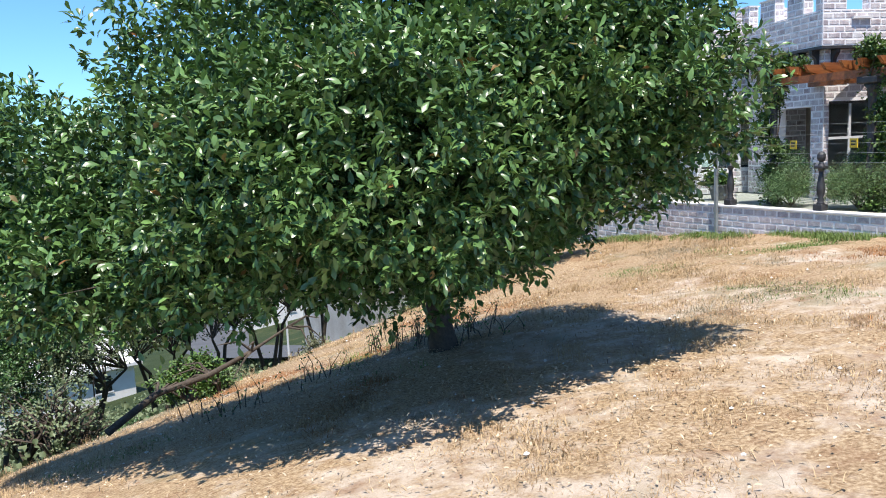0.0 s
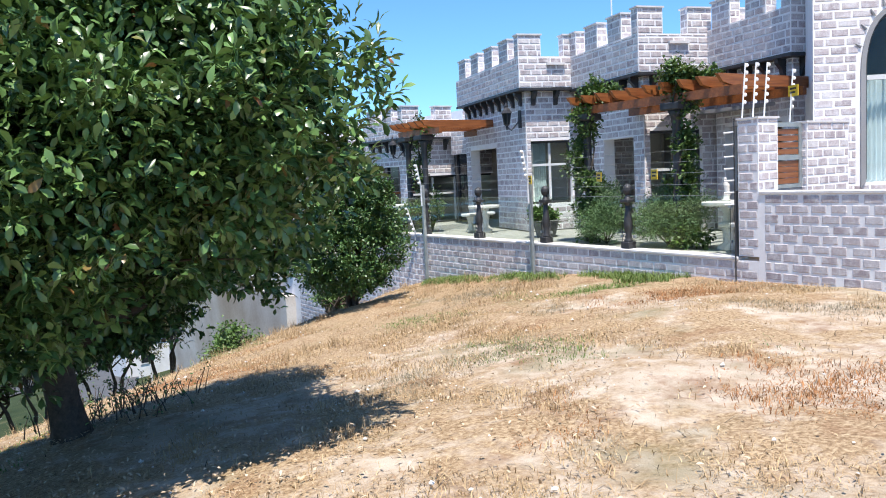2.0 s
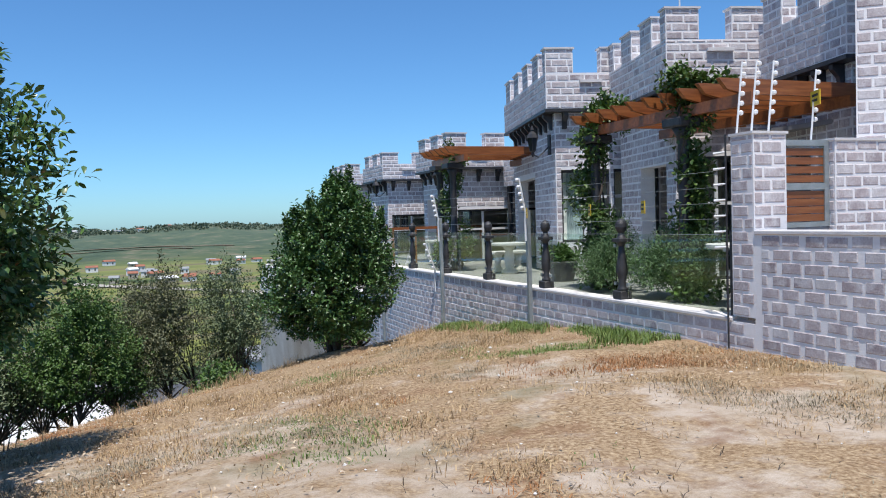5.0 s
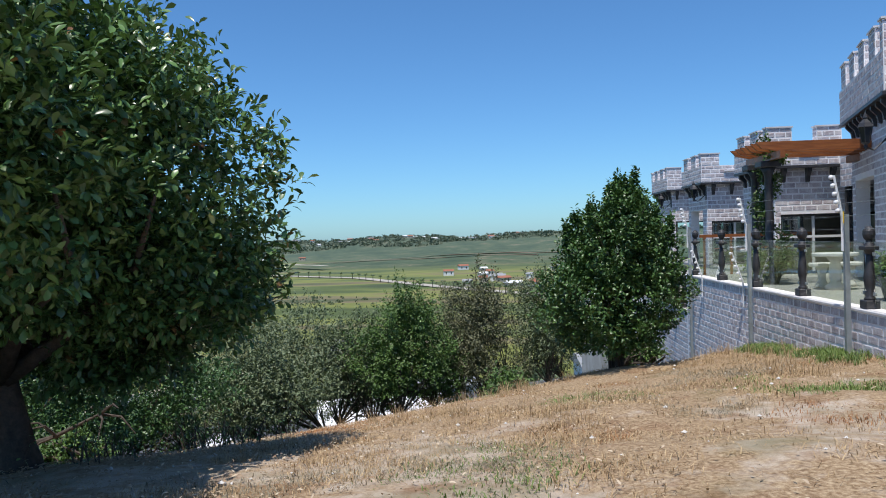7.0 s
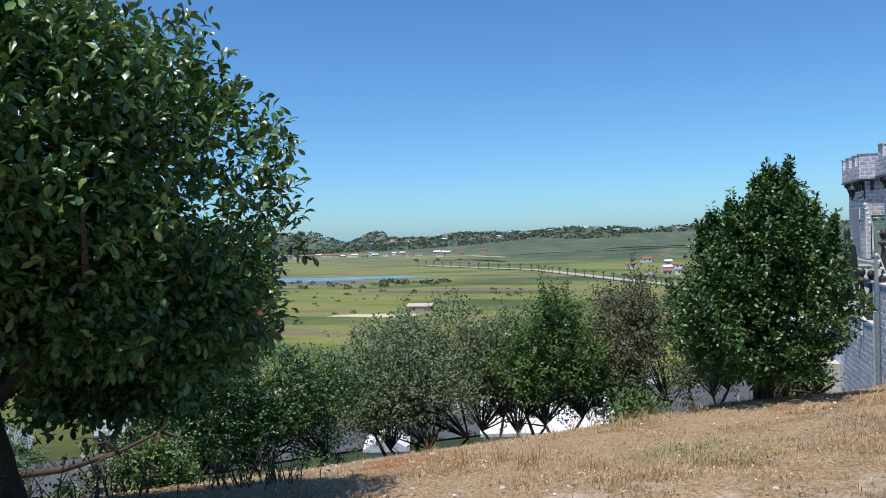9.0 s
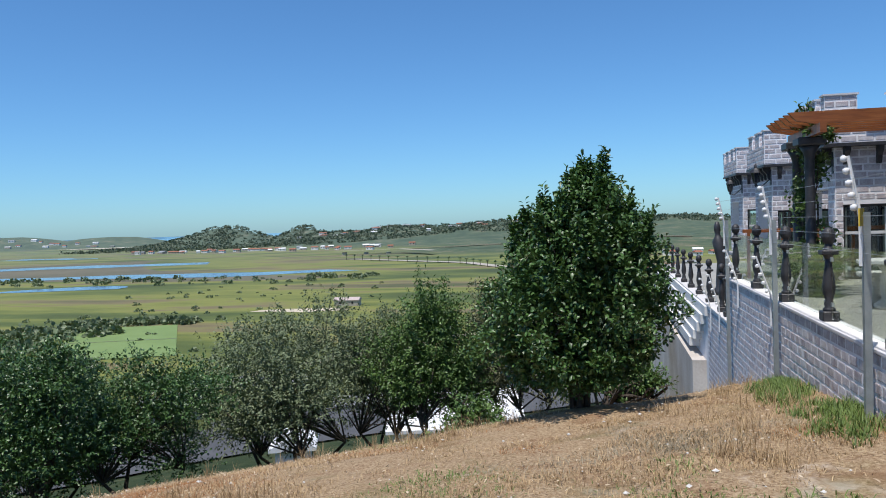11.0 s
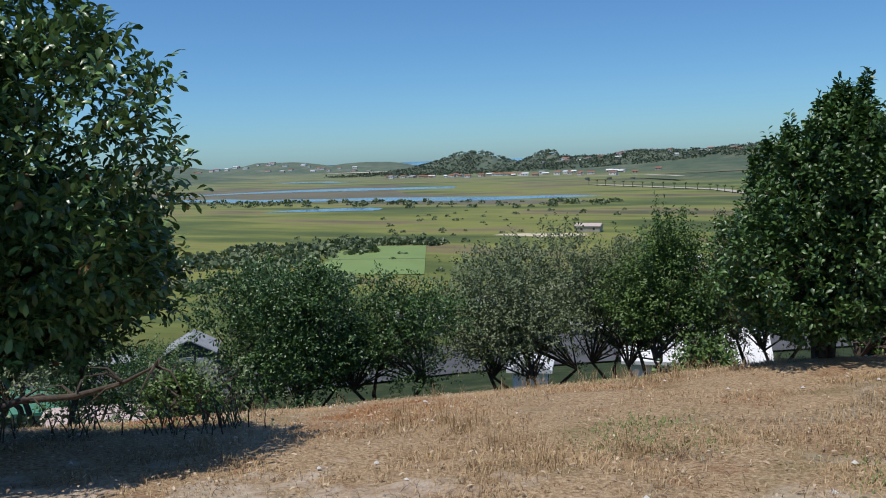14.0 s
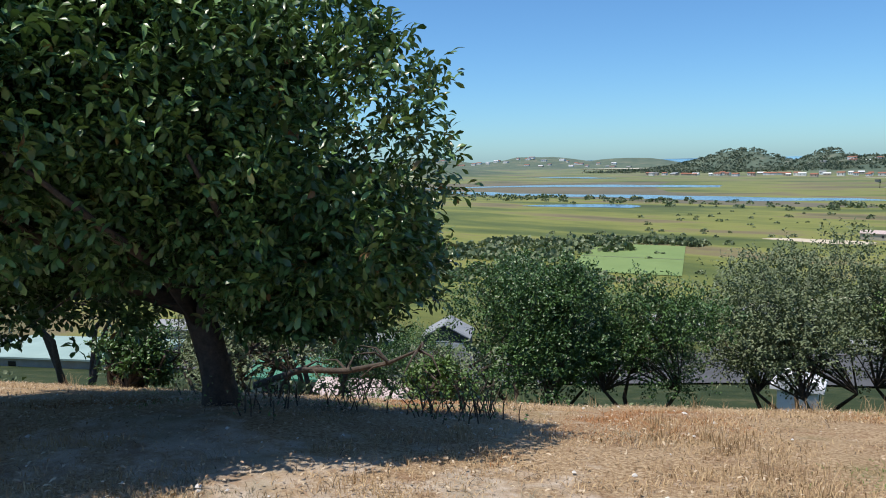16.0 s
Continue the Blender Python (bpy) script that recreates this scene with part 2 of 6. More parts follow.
LEAF_LIME = leaf_material("bright_leaf", (0.045, 0.095, 0.02), (0.12, 0.21, 0.045), 0.5)
LEAF_BROWN = leaf_material("brownish_leaf", (0.08, 0.09, 0.045), (0.18, 0.18, 0.095), 0.6)
LEAF_HERB = leaf_material("rosemary_leaf", (0.055, 0.10, 0.045), (0.15, 0.24, 0.10), 0.6)
LEAF_VINE = leaf_material("vine_leaf", (0.03, 0.065, 0.015), (0.10, 0.17, 0.035), 0.45)
# distance haze is painted into this leaf colour, paler and greyer than near leaves
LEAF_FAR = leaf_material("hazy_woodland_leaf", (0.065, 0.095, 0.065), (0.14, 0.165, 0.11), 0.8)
PETAL = grainy("white_petal", (0.72, 0.70, 0.66), (0.85, 0.83, 0.80), 20, 0.8, bumps=0)


def timber_material():
    m, n, l, b = material("varnished_timber", 0.42)
    v = coords(n, l, (1.2, 14, 14), True)
    a = noise_tex(n, l, v, 1.6, 6, 0.6)
    c = ramp(n, l, a, [(0.25, (0.13, 0.038, 0.012)), (0.5, (0.26, 0.085, 0.025)), (0.75, (0.40, 0.15, 0.045))])
    g = n.new("ShaderNodeNewGeometry")
    c = mix(n, l, ramp(n, l, g.outputs["Random Per Island"], [(0, (0, 0, 0)), (1, (0.4, 0.4, 0.4))]), c, (0.17, 0.055, 0.018))
    l.new(c, b.inputs["Base Color"])
    bump(n, l, b, a, 0.25, 0.01)
    return m


def glass_material(name, tint, rough=0.02):
    m, n, l, b = material(name, rough)
    b.inputs["Base Color"].default_value = (*tint, 1)
    b.inputs["Transmission Weight"].default_value = 1.0
    b.inputs["IOR"].default_value = 1.45
    return m


def water_material(name, tint):
    m, n, l, b = material(name, 0.12)
    b.inputs["Base Color"].default_value = (*tint, 1)
    v = coords(n, l, (0.02, 0.05, 0.02), True)
    w = noise_tex(n, l, v, 3.0, 5)
    l.new(ramp(n, l, w, [(0.3, tuple(c * 0.8 for c in tint)), (0.7, tuple(min(1, c * 1.25) for c in tint))]), b.inputs["Base Color"])
    bump(n, l, b, noise_tex(n, l, coords(n, l, 1.0, True), 0.6, 4), 0.25, 0.3)
    return m


TIMBER = timber_material()
GLASS = glass_material("clear_glass", (0.86, 0.95, 0.91))
PANE = grainy("dark_window_glass", (0.012, 0.014, 0.017), (0.022, 0.025, 0.03), 0.8, 0.06, bumps=0)
WATER = water_material("lagoon_water", (0.10, 0.17, 0.27))
SEA = water_material("sea_water", (0.10, 0.22, 0.36))
GROUND = ground_material()


# ---- mesh helpers ----
def mesh_of(name, bm, mat):
    me = bpy.data.meshes.new(name)
    bm.to_mesh(me)
    bm.free()
    me.materials.append(mat)
    return me


def thing(name, label, category, at=(0, 0, 0), group="", kind="", turn=0.0):
    ob = new(name)
    ob.empty_display_size = 0.1
    ob.matrix_basis = pose(*at, 0, 0, turn)
    return tagged(ob, label, category, group, kind)


def part(name, bm, mat, parent=None, label="", smooth=False, at=None):
    me = bm if isinstance(bm, bpy.types.Mesh) else mesh_of(name, bm, mat)
    if smooth:
        me.polygons.foreach_set("use_smooth", [True] * len(me.polygons))
    ob = new(name, me)
    if parent:
        ob.parent = parent
    if at is not None:
        ob.location = at
    if label:
        tagged(ob, label)
    return ob


def box(bm, x0, x1, y0, y1, z0, z1, bevel=0.0):
    made = bmesh.ops.create_cube(bm, size=1.0, matrix=Matrix.Translation(((x0 + x1) / 2, (y0 + y1) / 2, (z0 + z1) / 2)) @ Matrix.Diagonal((x1 - x0, y1 - y0, z1 - z0, 1)))
    if bevel:
        es = list({e for v in made["verts"] for e in v.link_edges})
        bmesh.ops.bevel(bm, geom=es, offset=bevel, segments=1, affect="EDGES")
    return bm


def boxed(*args, bevel=0.0):
    return box(bmesh.new(), *args, bevel=bevel)


def lathe(bm, profile, seg=20, cx=0.0, cy=0.0):
    rings = []
    for r, z in profile:
        rings.append([bm.verts.new((cx + r * math.cos(2 * math.pi * i / seg), cy + r * math.sin(2 * math.pi * i / seg), z)) for i in range(seg)])
    for a, b in zip(rings, rings[1:]):
        for i in range(seg):
            bm.faces.new((a[i], a[(i + 1) % seg], b[(i + 1) % seg], b[i]))
    bm.faces.new(list(reversed(rings[0])))
    bm.faces.new(rings[-1])
    return bm


def tube(bm, pts, radii, seg=7):
    """A tapered round bar through points."""
    rings = []
    for i, p in enumerate(pts):
        p = Vector(p)
        d = (Vector(pts[min(i + 1, len(pts) - 1)]) - Vector(pts[max(i - 1, 0)])).normalized()
        q = d.to_track_quat("Z", "Y")
        rings.append([bm.verts.new(p + q @ Vector((radii[i] * math.cos(2 * math.pi * k / seg), radii[i] * math.sin(2 * math.pi * k / seg), 0))) for k in range(seg)])
    for a, b in zip(rings, rings[1:]):
        for k in range(seg):
            bm.faces.new((a[k], a[(k + 1) % seg], b[(k + 1) % seg], b[k]))
    bm.faces.new(list(reversed(rings[0])))
    bm.faces.new(rings[-1])
    return bm


def raw(name, verts, faces, mat, parent=None, label=""):
    me = bpy.data.meshes.new(name)
    me.from_pydata(verts, [], faces)
    me.materials.append(mat)
    me.update()
    ob = new(name, me)
    if parent:
        ob.parent = parent
    if label:
        tagged(ob, label)
    return ob


rng = np.random.default_rng(7)


def leaf_mesh(name, pos, dirs, ups, length, width, mat):
    """One mesh of many folded leaves: six points and four faces each."""
    d = dirs / np.linalg.norm(dirs, axis=1, keepdims=True)
    s = np.cross(d, ups)
    s /= np.linalg.norm(s, axis=1, keepdims=True) + 1e-9
    u = np.cross(s, d)
    L, W = length[:, None], width[:, None]
    droop = u * L * 0.10
    base = pos
    m1l = pos + d * L * 0.45 + s * W * 0.42 + u * W * 0.22
    m1r = pos + d * L * 0.45 - s * W * 0.42 + u * W * 0.22
    m2l = pos + d * L * 0.75 + s * W * 0.5 + u * W * 0.2 - droop
    m2r = pos + d * L * 0.75 - s * W * 0.5 + u * W * 0.2 - droop
    mid = pos + d * L * 0.6
    tip = pos + d * L - droop * 1.6
    v = np.stack([base, m1l, m2l, tip, m2r, m1r, mid], 1).reshape(-1, 3)
    k = np.arange(len(pos))[:, None] * 7
    f = np.concatenate([k + np.array([[0, 6, 1, 1]]), k + np.array([[1, 6, 2, 2]]), k + np.array([[2, 6, 3, 3]]),
                        k + np.array([[0, 5, 6, 6]]), k + np.array([[5, 4, 6, 6]]), k + np.array([[4, 3, 6, 6]])])[:, :3]
    me = bpy.data.meshes.new(name)
    me.vertices.add(len(v))
    me.vertices.foreach_set("co", v.astype(np.float32).ravel())
    me.loops.add(len(f) * 3)
    me.loops.foreach_set("vertex_index", f.astype(np.int32).ravel())
    me.polygons.add(len(f))
    me.polygons.foreach_set("loop_start", np.arange(len(f), dtype=np.int32) * 3)
    me.polygons.foreach_set("loop_total", np.full(len(f), 3, dtype=np.int32))
    me.materials.append(mat)
    me.update(calc_edges=True)
    return me


def unit(n):
    v = rng.normal(size=(n, 3))
    return v / np.linalg.norm(v, axis=1, keepdims=True)


def sprays(lobes, twigs, per, reach, shell=0.5, lump=0.18, floor_z=None, up=0.35):
    """Twig ends in a crown of overlapping lobes, and rosettes of leaves round them. Returns leaf places and ways."""
    w = np.array([max(l[3] * l[4], 0.05) for l in lobes])
    pick = rng.choice(len(lobes), twigs, p=w / w.sum())
    c = np.array([l[:3] for l in lobes])[pick]
    r = np.array([l[3:6] for l in lobes])[pick]
    d = unit(twigs)
    d[:, 2] = np.where(d[:, 2] < -0.75, -d[:, 2], d[:, 2])
    lumps = np.array([1 + lump * 2.2 * noise.noise(Vector((a[0] * 2.1 + b[0], a[1] * 2.1 + b[1], a[2] * 2.1))) for a, b in zip(d, c)])
    rad = (shell + (1 - shell) * rng.random(twigs) ** 0.45) * lumps
    p = c + d * r * rad[:, None]
    if floor_z is not None:
        p[:, 2] = np.maximum(p[:, 2], floor_z + 0.25 * rng.random(twigs))
    way = d + np.array([0, 0, up])
    way /= np.linalg.norm(way, axis=1, keepdims=True)
    pos = np.repeat(p, per, 0)
    wy = np.repeat(way, per, 0)
    j = unit(twigs * per)
    ld = wy * 0.45 + j * 0.9
    along = np.tile(np.linspace(-reach, 0.0, per), twigs)[:, None]
    return p, pos + wy * along + j * 0.02, ld


def crown(name, lobes, twigs, per, length, width, mat, parent, **kw):
    tips, pos, ld = sprays(lobes, twigs, per, **kw)
    n = len(pos)
    ups = np.array([0, 0, 1.0]) + unit(n) * 0.8
    me = leaf_mesh(name, pos, ld, ups, length * (0.65 + 0.6 * rng.random(n)), width * (0.7 + 0.5 * rng.random(n)), mat)
    ob = new(name, me)
    ob.parent = parent
    return tips


def limbs(bm, root, tips, count, r0, seg=6):
    """Branches that bend from the head of the trunk out to some twig ends."""
    root = Vector(root)
    for i in rng.choice(len(tips), count, replace=False):
        t = Vector(tips[i])
        a = root.lerp(t, 0.4) + Vector((rng.normal() * 0.15, rng.normal() * 0.15, 0.12 + 0.1 * rng.random()))
        b = root.lerp(t, 0.75) + Vector((rng.normal() * 0.1, rng.normal() * 0.1, 0.08))
        tube(bm, [root, a, b, t], [r0, r0 * 0.6, r0 * 0.35, r0 * 0.12], seg)


# ---- ground ----
def soft(x, w):
    return w * np.logaddexp(0, x / w)


def bumpy(x, y, cx, cy, sx, sy, h):
    return h * np.exp(-((x - cx) / sx) ** 2 - ((y - cy) / sy) ** 2)


def land(x, y):
    """Height of the ground: a tilted top that ends at a lip, a steep bank, a slope to the road, the valley floor, hills by the sea."""
    x = np.asarray(x, float)
    y = np.asarray(y, float)
    s = 0.825 * y - 0.565 * x
    u = 14 * np.tanh((0.825 * x + 0.565 * y + 5) / 14)
    e = soft(s - (7.03 - 0.201 * u - 0.0048 * u * u), 0.35)
    q = soft(s - e + 16, 1.0) - 16
    z = -0.724 + 0.0033 * u - 0.1396 * q + 0.00162 * u * u - 0.01191 * q * q + 0.00478 * u * q
    z = z - 0.20 * e - 7.0 * (1 - np.exp(-e / 12.0))
    # the mounds of soil on the top
    for m in ((-9.9, -4.9, 1.8, 1.5, 0.16), (-3.4, 2.8, 1.4, 1.2, 0.12), (-3.4, -6.6, 1.3, 0.8, 0.12), (-6.0, -8.4, 1.6, 0.7, 0.07), (-4.6, -3.6, 0.9, 0.6, 0.08), (-2.2, -3.9, 0.8, 0.7, 0.07)):
        z = z + bumpy(x, y, *m)
    z = np.where(x > 0.0, np.minimum(z, -0.45), z)
    r = np.hypot(x, y)
    t = np.clip((r - 135) / 150, 0, 1)
    bed = -33 - 10 * t * t * (3 - 2 * t)
    z = bed + soft(z - bed, 1.5)
    flat = np.clip((r - 150) / 120, 0, 1)
    z = z * (1 - flat) + bed * flat
    # the hills along the coast
    hills = ((-1123, 2200, 135, 200, 55), (-905, 2300, 80, 180, 49), (-760, 2250, 200, 230, 33), (-520, 2150, 260, 330, 42), (-250, 2050, 330, 380, 45),
             (100, 1950, 420, 430, 45), (500, 1850, 480, 480, 46), (1100, 1700, 600, 700, 48), (-2150, 2500, 380, 240, 47), (-2650, 2350, 260, 260, 53),
             (-1760, 2560, 230, 170, 43), (-1750, 1480, 260, 200, 26), (-2700, 1500, 500, 600, 40), (60, 1250, 330, 260, 17))
    h = np.zeros_like(x)
    for q in hills:
        h = np.maximum(h, bumpy(x, y, *q))
    rough = np.sin(x * 0.021 + 1.3 * np.sin(y * 0.013)) * np.cos(y * 0.017 + x * 0.006) + 0.5 * np.sin(x * 0.053) * np.sin(y * 0.047)
    h = h * (1 + 0.10 * rough)
    return np.where(r > 700, np.maximum(z, -43 + h), z)


def zg(x, y):
    return float(land(x, y))


def build_ground():
    cx, cy = -5.0, -6.0
    rs = np.concatenate([np.linspace(0.0, 24, 97)[1:], 24 * 1.045 ** np.arange(1, 121)])
    rs = rs[rs < 4880]
    rs = np.append(rs, 4890.0)
    na = 420
    a = np.linspace(0, 2 * math.pi, na, endpoint=False)
    X = cx + rs[:, None] * np.cos(a)
    Y = cy + rs[:, None] * np.sin(a)
    Z = land(X, Y)
    near = np.clip(1 - (rs[:, None] - 5) / 25, 0, 1)
    fine = np.array([[noise.noise(Vector((x * 1.1, y * 1.1, 0))) * 0.05 + noise.noise(Vector((x * 4.3, y * 4.3, 3))) * 0.018 for x, y in zip(xr, yr)] if r < 30 else [0.0] * na for xr, yr, r in zip(X, Y, rs)])
    Z = Z + fine * near
    # past the coast the sheet dips under the water, which rises with the far horizon
    verts = [(cx, cy, zg(cx, cy))] + [tuple(p) for p in np.stack([X, Y, Z], -1).reshape(-1, 3)]
    faces = [(0, 1 + i, 1 + (i + 1) % na) for i in range(na)]
    for k in range(len(rs) - 1):
        b0, b1 = 1 + k * na, 1 + (k + 1) * na
        faces += [(b0 + i, b1 + i, b1 + (i + 1) % na, b0 + (i + 1) % na) for i in range(na)]
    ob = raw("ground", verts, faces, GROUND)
    ob.data.polygons.foreach_set("use_smooth", [True] * len(ob.data.polygons))
    tagged(ob, "dry grass and pale sandy soil sloping down to a green valley", "ground", kind="structure")


def strip(name, pts, width, mat, lift, label, category, kind="structure"):
    """A band that lies on the ground along a line."""
    fine = []
    for (x0, y0), (x1, y1) in zip(pts, pts[1:]):
        k = max(2, int(math.hypot(x1 - x0, y1 - y0) / 4))
        fine += [(x0 + (x1 - x0) * i / k, y0 + (y1 - y0) * i / k) for i in range(k)]
    fine.append(pts[-1])
    verts = []
    for i, (x, y) in enumerate(fine):
        a, b = fine[max(i - 1, 0)], fine[min(i + 1, len(fine) - 1)]
        dx, dy = b[0] - a[0], b[1] - a[1]
        n = math.hypot(dx, dy)
        z = max(zg(x, y), zg(x - dy / n * width / 2, y + dx / n * width / 2), zg(x + dy / n * width / 2, y - dx / n * width / 2)) + lift
        for s in (-0.5, 0.5):
            verts.append((x - dy / n * width * s, y + dx / n * width * s, z))
    faces = [(2 * i, 2 * i + 1, 2 * i + 3, 2 * i + 2) for i in range(len(fine) - 1)]
    return tagged(raw(name, verts, faces, mat), label, category, kind=kind)


def patch(name, cx, cy, rx, ry, z, mat, label, category, turn=0.0, wob=0.12, seg=48):
    """A flat sheet with an uneven rim."""
    ph = rng.random(4) * 6.3
    c, s = math.cos(radians(turn)), math.sin(radians(turn))
    verts = [(cx, cy, z)]
    for i in range(seg):
        a = 2 * math.pi * i / seg
        k = 1 + wob * (math.sin(3 * a + ph[0]) + 0.6 * math.sin(5 * a + ph[1]) + 0.5 * math.sin(9 * a + ph[2]))
        u, v = rx * k * math.cos(a), ry * k * math.sin(a)
        verts.append((cx + u * c - v * s, cy + u * s + v * c, z))
    faces = [(0, 1 + i, 1 + (i + 1) % seg) for i in range(seg)]
    return tagged(raw(name, verts, faces, mat), label, category, kind="structure")


build_ground()


# ---- valley and sea ----
def sea_sheet():
    verts = []
    ys = [2450, 3000, 3600, 4200, 4700]
    for y in ys:
        for x in (-4200, -2000, 0, 2000, 4200):
            verts.append((x, min(y, math.sqrt(4880 ** 2 - x * x)) if abs(x) < 4800 else y, -42.6 + 24 * ((y - 2450) / 2250) ** 1.0))
    faces = [(j * 5 + i, j * 5 + i + 1, j * 5 + i + 6, j * 5 + i + 5) for j in range(4) for i in range(4)]
    tagged(raw("sea", verts, faces, SEA), "blue sea reaching to the horizon", "sea", kind="structure")


sea_sheet()


def lagoon(name, pts, mat, label, lift=0.25):
    """A level sheet between two wavy shores: rows of x, near y, far y."""
    verts, faces = [], []
    for i, (x, y0, y1) in enumerate(pts):
        verts += [(x, y0, -43 + lift), (x, y1, -43 + lift)]
    faces = [(2 * i, 2 * i + 2, 2 * i + 3, 2 * i + 1) for i in range(len(pts) - 1)]
    tagged(raw(name, verts, faces, mat), label, "water", kind="structure")


def shore(x0, x1, near, depth, n=48, wob=8):
    """Rows of one water from x0 to x1; near gives its near bank."""
    out = []
    for i in range(n + 1):
        x = x0 + (x1 - x0) * i / n
        edge = math.sin(math.pi * i / n) ** 0.4
        a = near(x) + wob * math.sin(x * 0.021) + 0.5 * wob * math.sin(x * 0.057)
        out.append((x, a, a + max(0.5, depth * edge * (0.85 + 0.2 * math.sin(x * 0.013)))))
    return out


patch("mudflat", -640, 900, 560, 250, -42.93, MUD, "brown-grey marsh flats between the channels", "marsh")
lagoon("water_1", shore(-860, -225, lambda x: 706 + 0.0015 * max(0, x + 450) ** 2, 78), WATER, "still blue lagoon channel in the valley")
lagoon("water_2", shore(-960, -150, lambda x: 985 - 0.00106 * (x + 560) ** 2, 118), WATER, "long blue lagoon channel bending round the marsh")
lagoon("water_3", shore(-1750, -960, lambda x: 1330 + 0.1 * (x + 1300), 110, wob=20), WATER, "wide blue lagoon under the far hills")
lagoon("water_4", shore(-500, -395, lambda x: 560 + 0.3 * (x + 450), 48, wob=4), WATER, "small blue pool in the marsh")
patch("beach", -1480, 2300, 330, 70, -39.5, BEACH, "pale sand spit at the river mouth", "beach", 8)
patch("sand_patch", -165, 400, 26, 9, -42.9, TRACK, "bare sandy patch in the meadow", "sand", 5)

# the bowling green, a road at the foot of the slope and a sandy track
green = tagged(raw("bowling_green", [(-198, 238, -42.75), (-156, 252, -42.75), (-206, 340, -42.75), (-251, 325, -42.75)], [(0, 1, 2, 3)], TURF), "mown green turf of a bowling green", "lawn", kind="structure")


def on_green(u, v):
    a = Vector((-198, 238)).lerp(Vector((-156, 252)), u)
    b = Vector((-251, 325)).lerp(Vector((-206, 340)), u)
    return a.lerp(b, v)


ditch = [(*on_green(u, 0.47 + d), -42.70) for d in (0, 0.012) for u in (0, 1)]
raw("turf_ditch", [ditch[0], ditch[1], ditch[3], ditch[2]], [(0, 1, 2, 3)], LEAF_BROWN, green)
strip("road", [(-196, -14), (-155, 14), (-114, 42), (-89, 59), (-64, 76), (-39, 93), (-6, 116), (35, 144)], 15.0, ASPHALT, 0.25, "grey asphalt road at the foot of the hill", "road")
strip("pavement", [(-203, -5), (-161, 23), (-120, 52), (-95, 69), (-71, 86), (-46, 102), (-13, 125)], 6.0, KERB, 0.45, "pale gravel verge along the road", "pavement")
strip("side_road", [(1.0, 26), (0.5, 45), (-1, 62), (4, 85), (12, 120)], 6.0, ASPHALT, 0.25, "asphalt side road beside the boundary wall", "road")
strip("car_park", [(-66, 108), (-48, 118)], 12, ASPHALT, 0.3, "asphalt car park with painted bays", "car park")
strip("sand_track", [(-95, 140), (-100, 190), (-92, 240), (-60, 300), (-20, 330)], 5.0, TRACK, 0.3, "pale sandy track across the meadow", "track")
strip("far_road", [(-330, 1000), (-150, 850), (-30, 650), (60, 520), (160, 420)], 14.0, KERB, 0.5, "pale road along the valley edge", "road")
for pts, wd in (([(-330, 1330), (-120, 1260), (120, 1180)], 26), ([(-260, 1230), (-60, 1180), (60, 1130)], 16)):
    strip("ploughed_field", pts, wd, FIELD, 0.4, "bare brown field across the valley side", "field")
strip("bridge_road", [(-420, 1180), (-300, 1130), (-230, 1040)], 12.0, KERB, 6.0, "concrete bridge over the lagoon", "bridge")
for x, y in ((-400, 1171), (-360, 1155), (-320, 1138)):
    b = boxed(x - 3, x + 3, y - 3, y + 3, -43.5, -37.2)
    tagged(part("bridge_pier", b, KERB), "concrete bridge pier standing in the lagoon", "bridge pier", "bridge piers")


# ---- far houses ----
def house(x, y, z, w, d, h, turn, wall, roof, label, rise=1.6, hip=False, windows=2):
    t = thing("house", label, "house", (x, y, z), turn=turn)
    part("wall", boxed(-w / 2, w / 2, -d / 2, d / 2, -2.6, h), wall, t)
    bm = bmesh.new()
    o = 0.5
    e = [bm.verts.new(p) for p in ((-w / 2 - o, -d / 2 - o, h), (w / 2 + o, -d / 2 - o, h), (w / 2 + o, d / 2 + o, h), (-w / 2 - o, d / 2 + o, h))]
    f = [bm.verts.new((v.co.x, v.co.y, h + 0.25)) for v in e]
    k = w * 0.25 if hip else 0.0
    a, b = bm.verts.new((-w / 2 - o + k, 0, h + 0.25 + rise)), bm.verts.new((w / 2 + o - k, 0, h + 0.25 + rise))
    for q in ((e[3], e[2], e[1], e[0]), (e[0], e[1], f[1], f[0]), (e[1], e[2], f[2], f[1]), (e[2], e[3], f[3], f[2]), (e[3], e[0], f[0], f[3]), (f[0], f[1], b, a), (f[2], f[3], a, b), (f[1], f[2], b), (f[3], f[0], a)):
        bm.faces.new(q)
    part("roof", bm, roof, t)
    for i in range(windows):
        cx = -w / 2 + w * (i + 0.5) / windows
        win = part("window", boxed(cx - 0.6, cx + 0.6, -d / 2 - 0.06, -d / 2 + 0.05, h * 0.35, h * 0.8), PANE, t)
        part("frame", boxed(cx - 0.7, cx + 0.7, -d / 2 - 0.09, -d / 2 - 0.061, h * 0.35 - 0.1, h * 0.35), FRAME_PALE, win)
    return t


def at_ground(x, y):
    return x, y, zg(x, y)


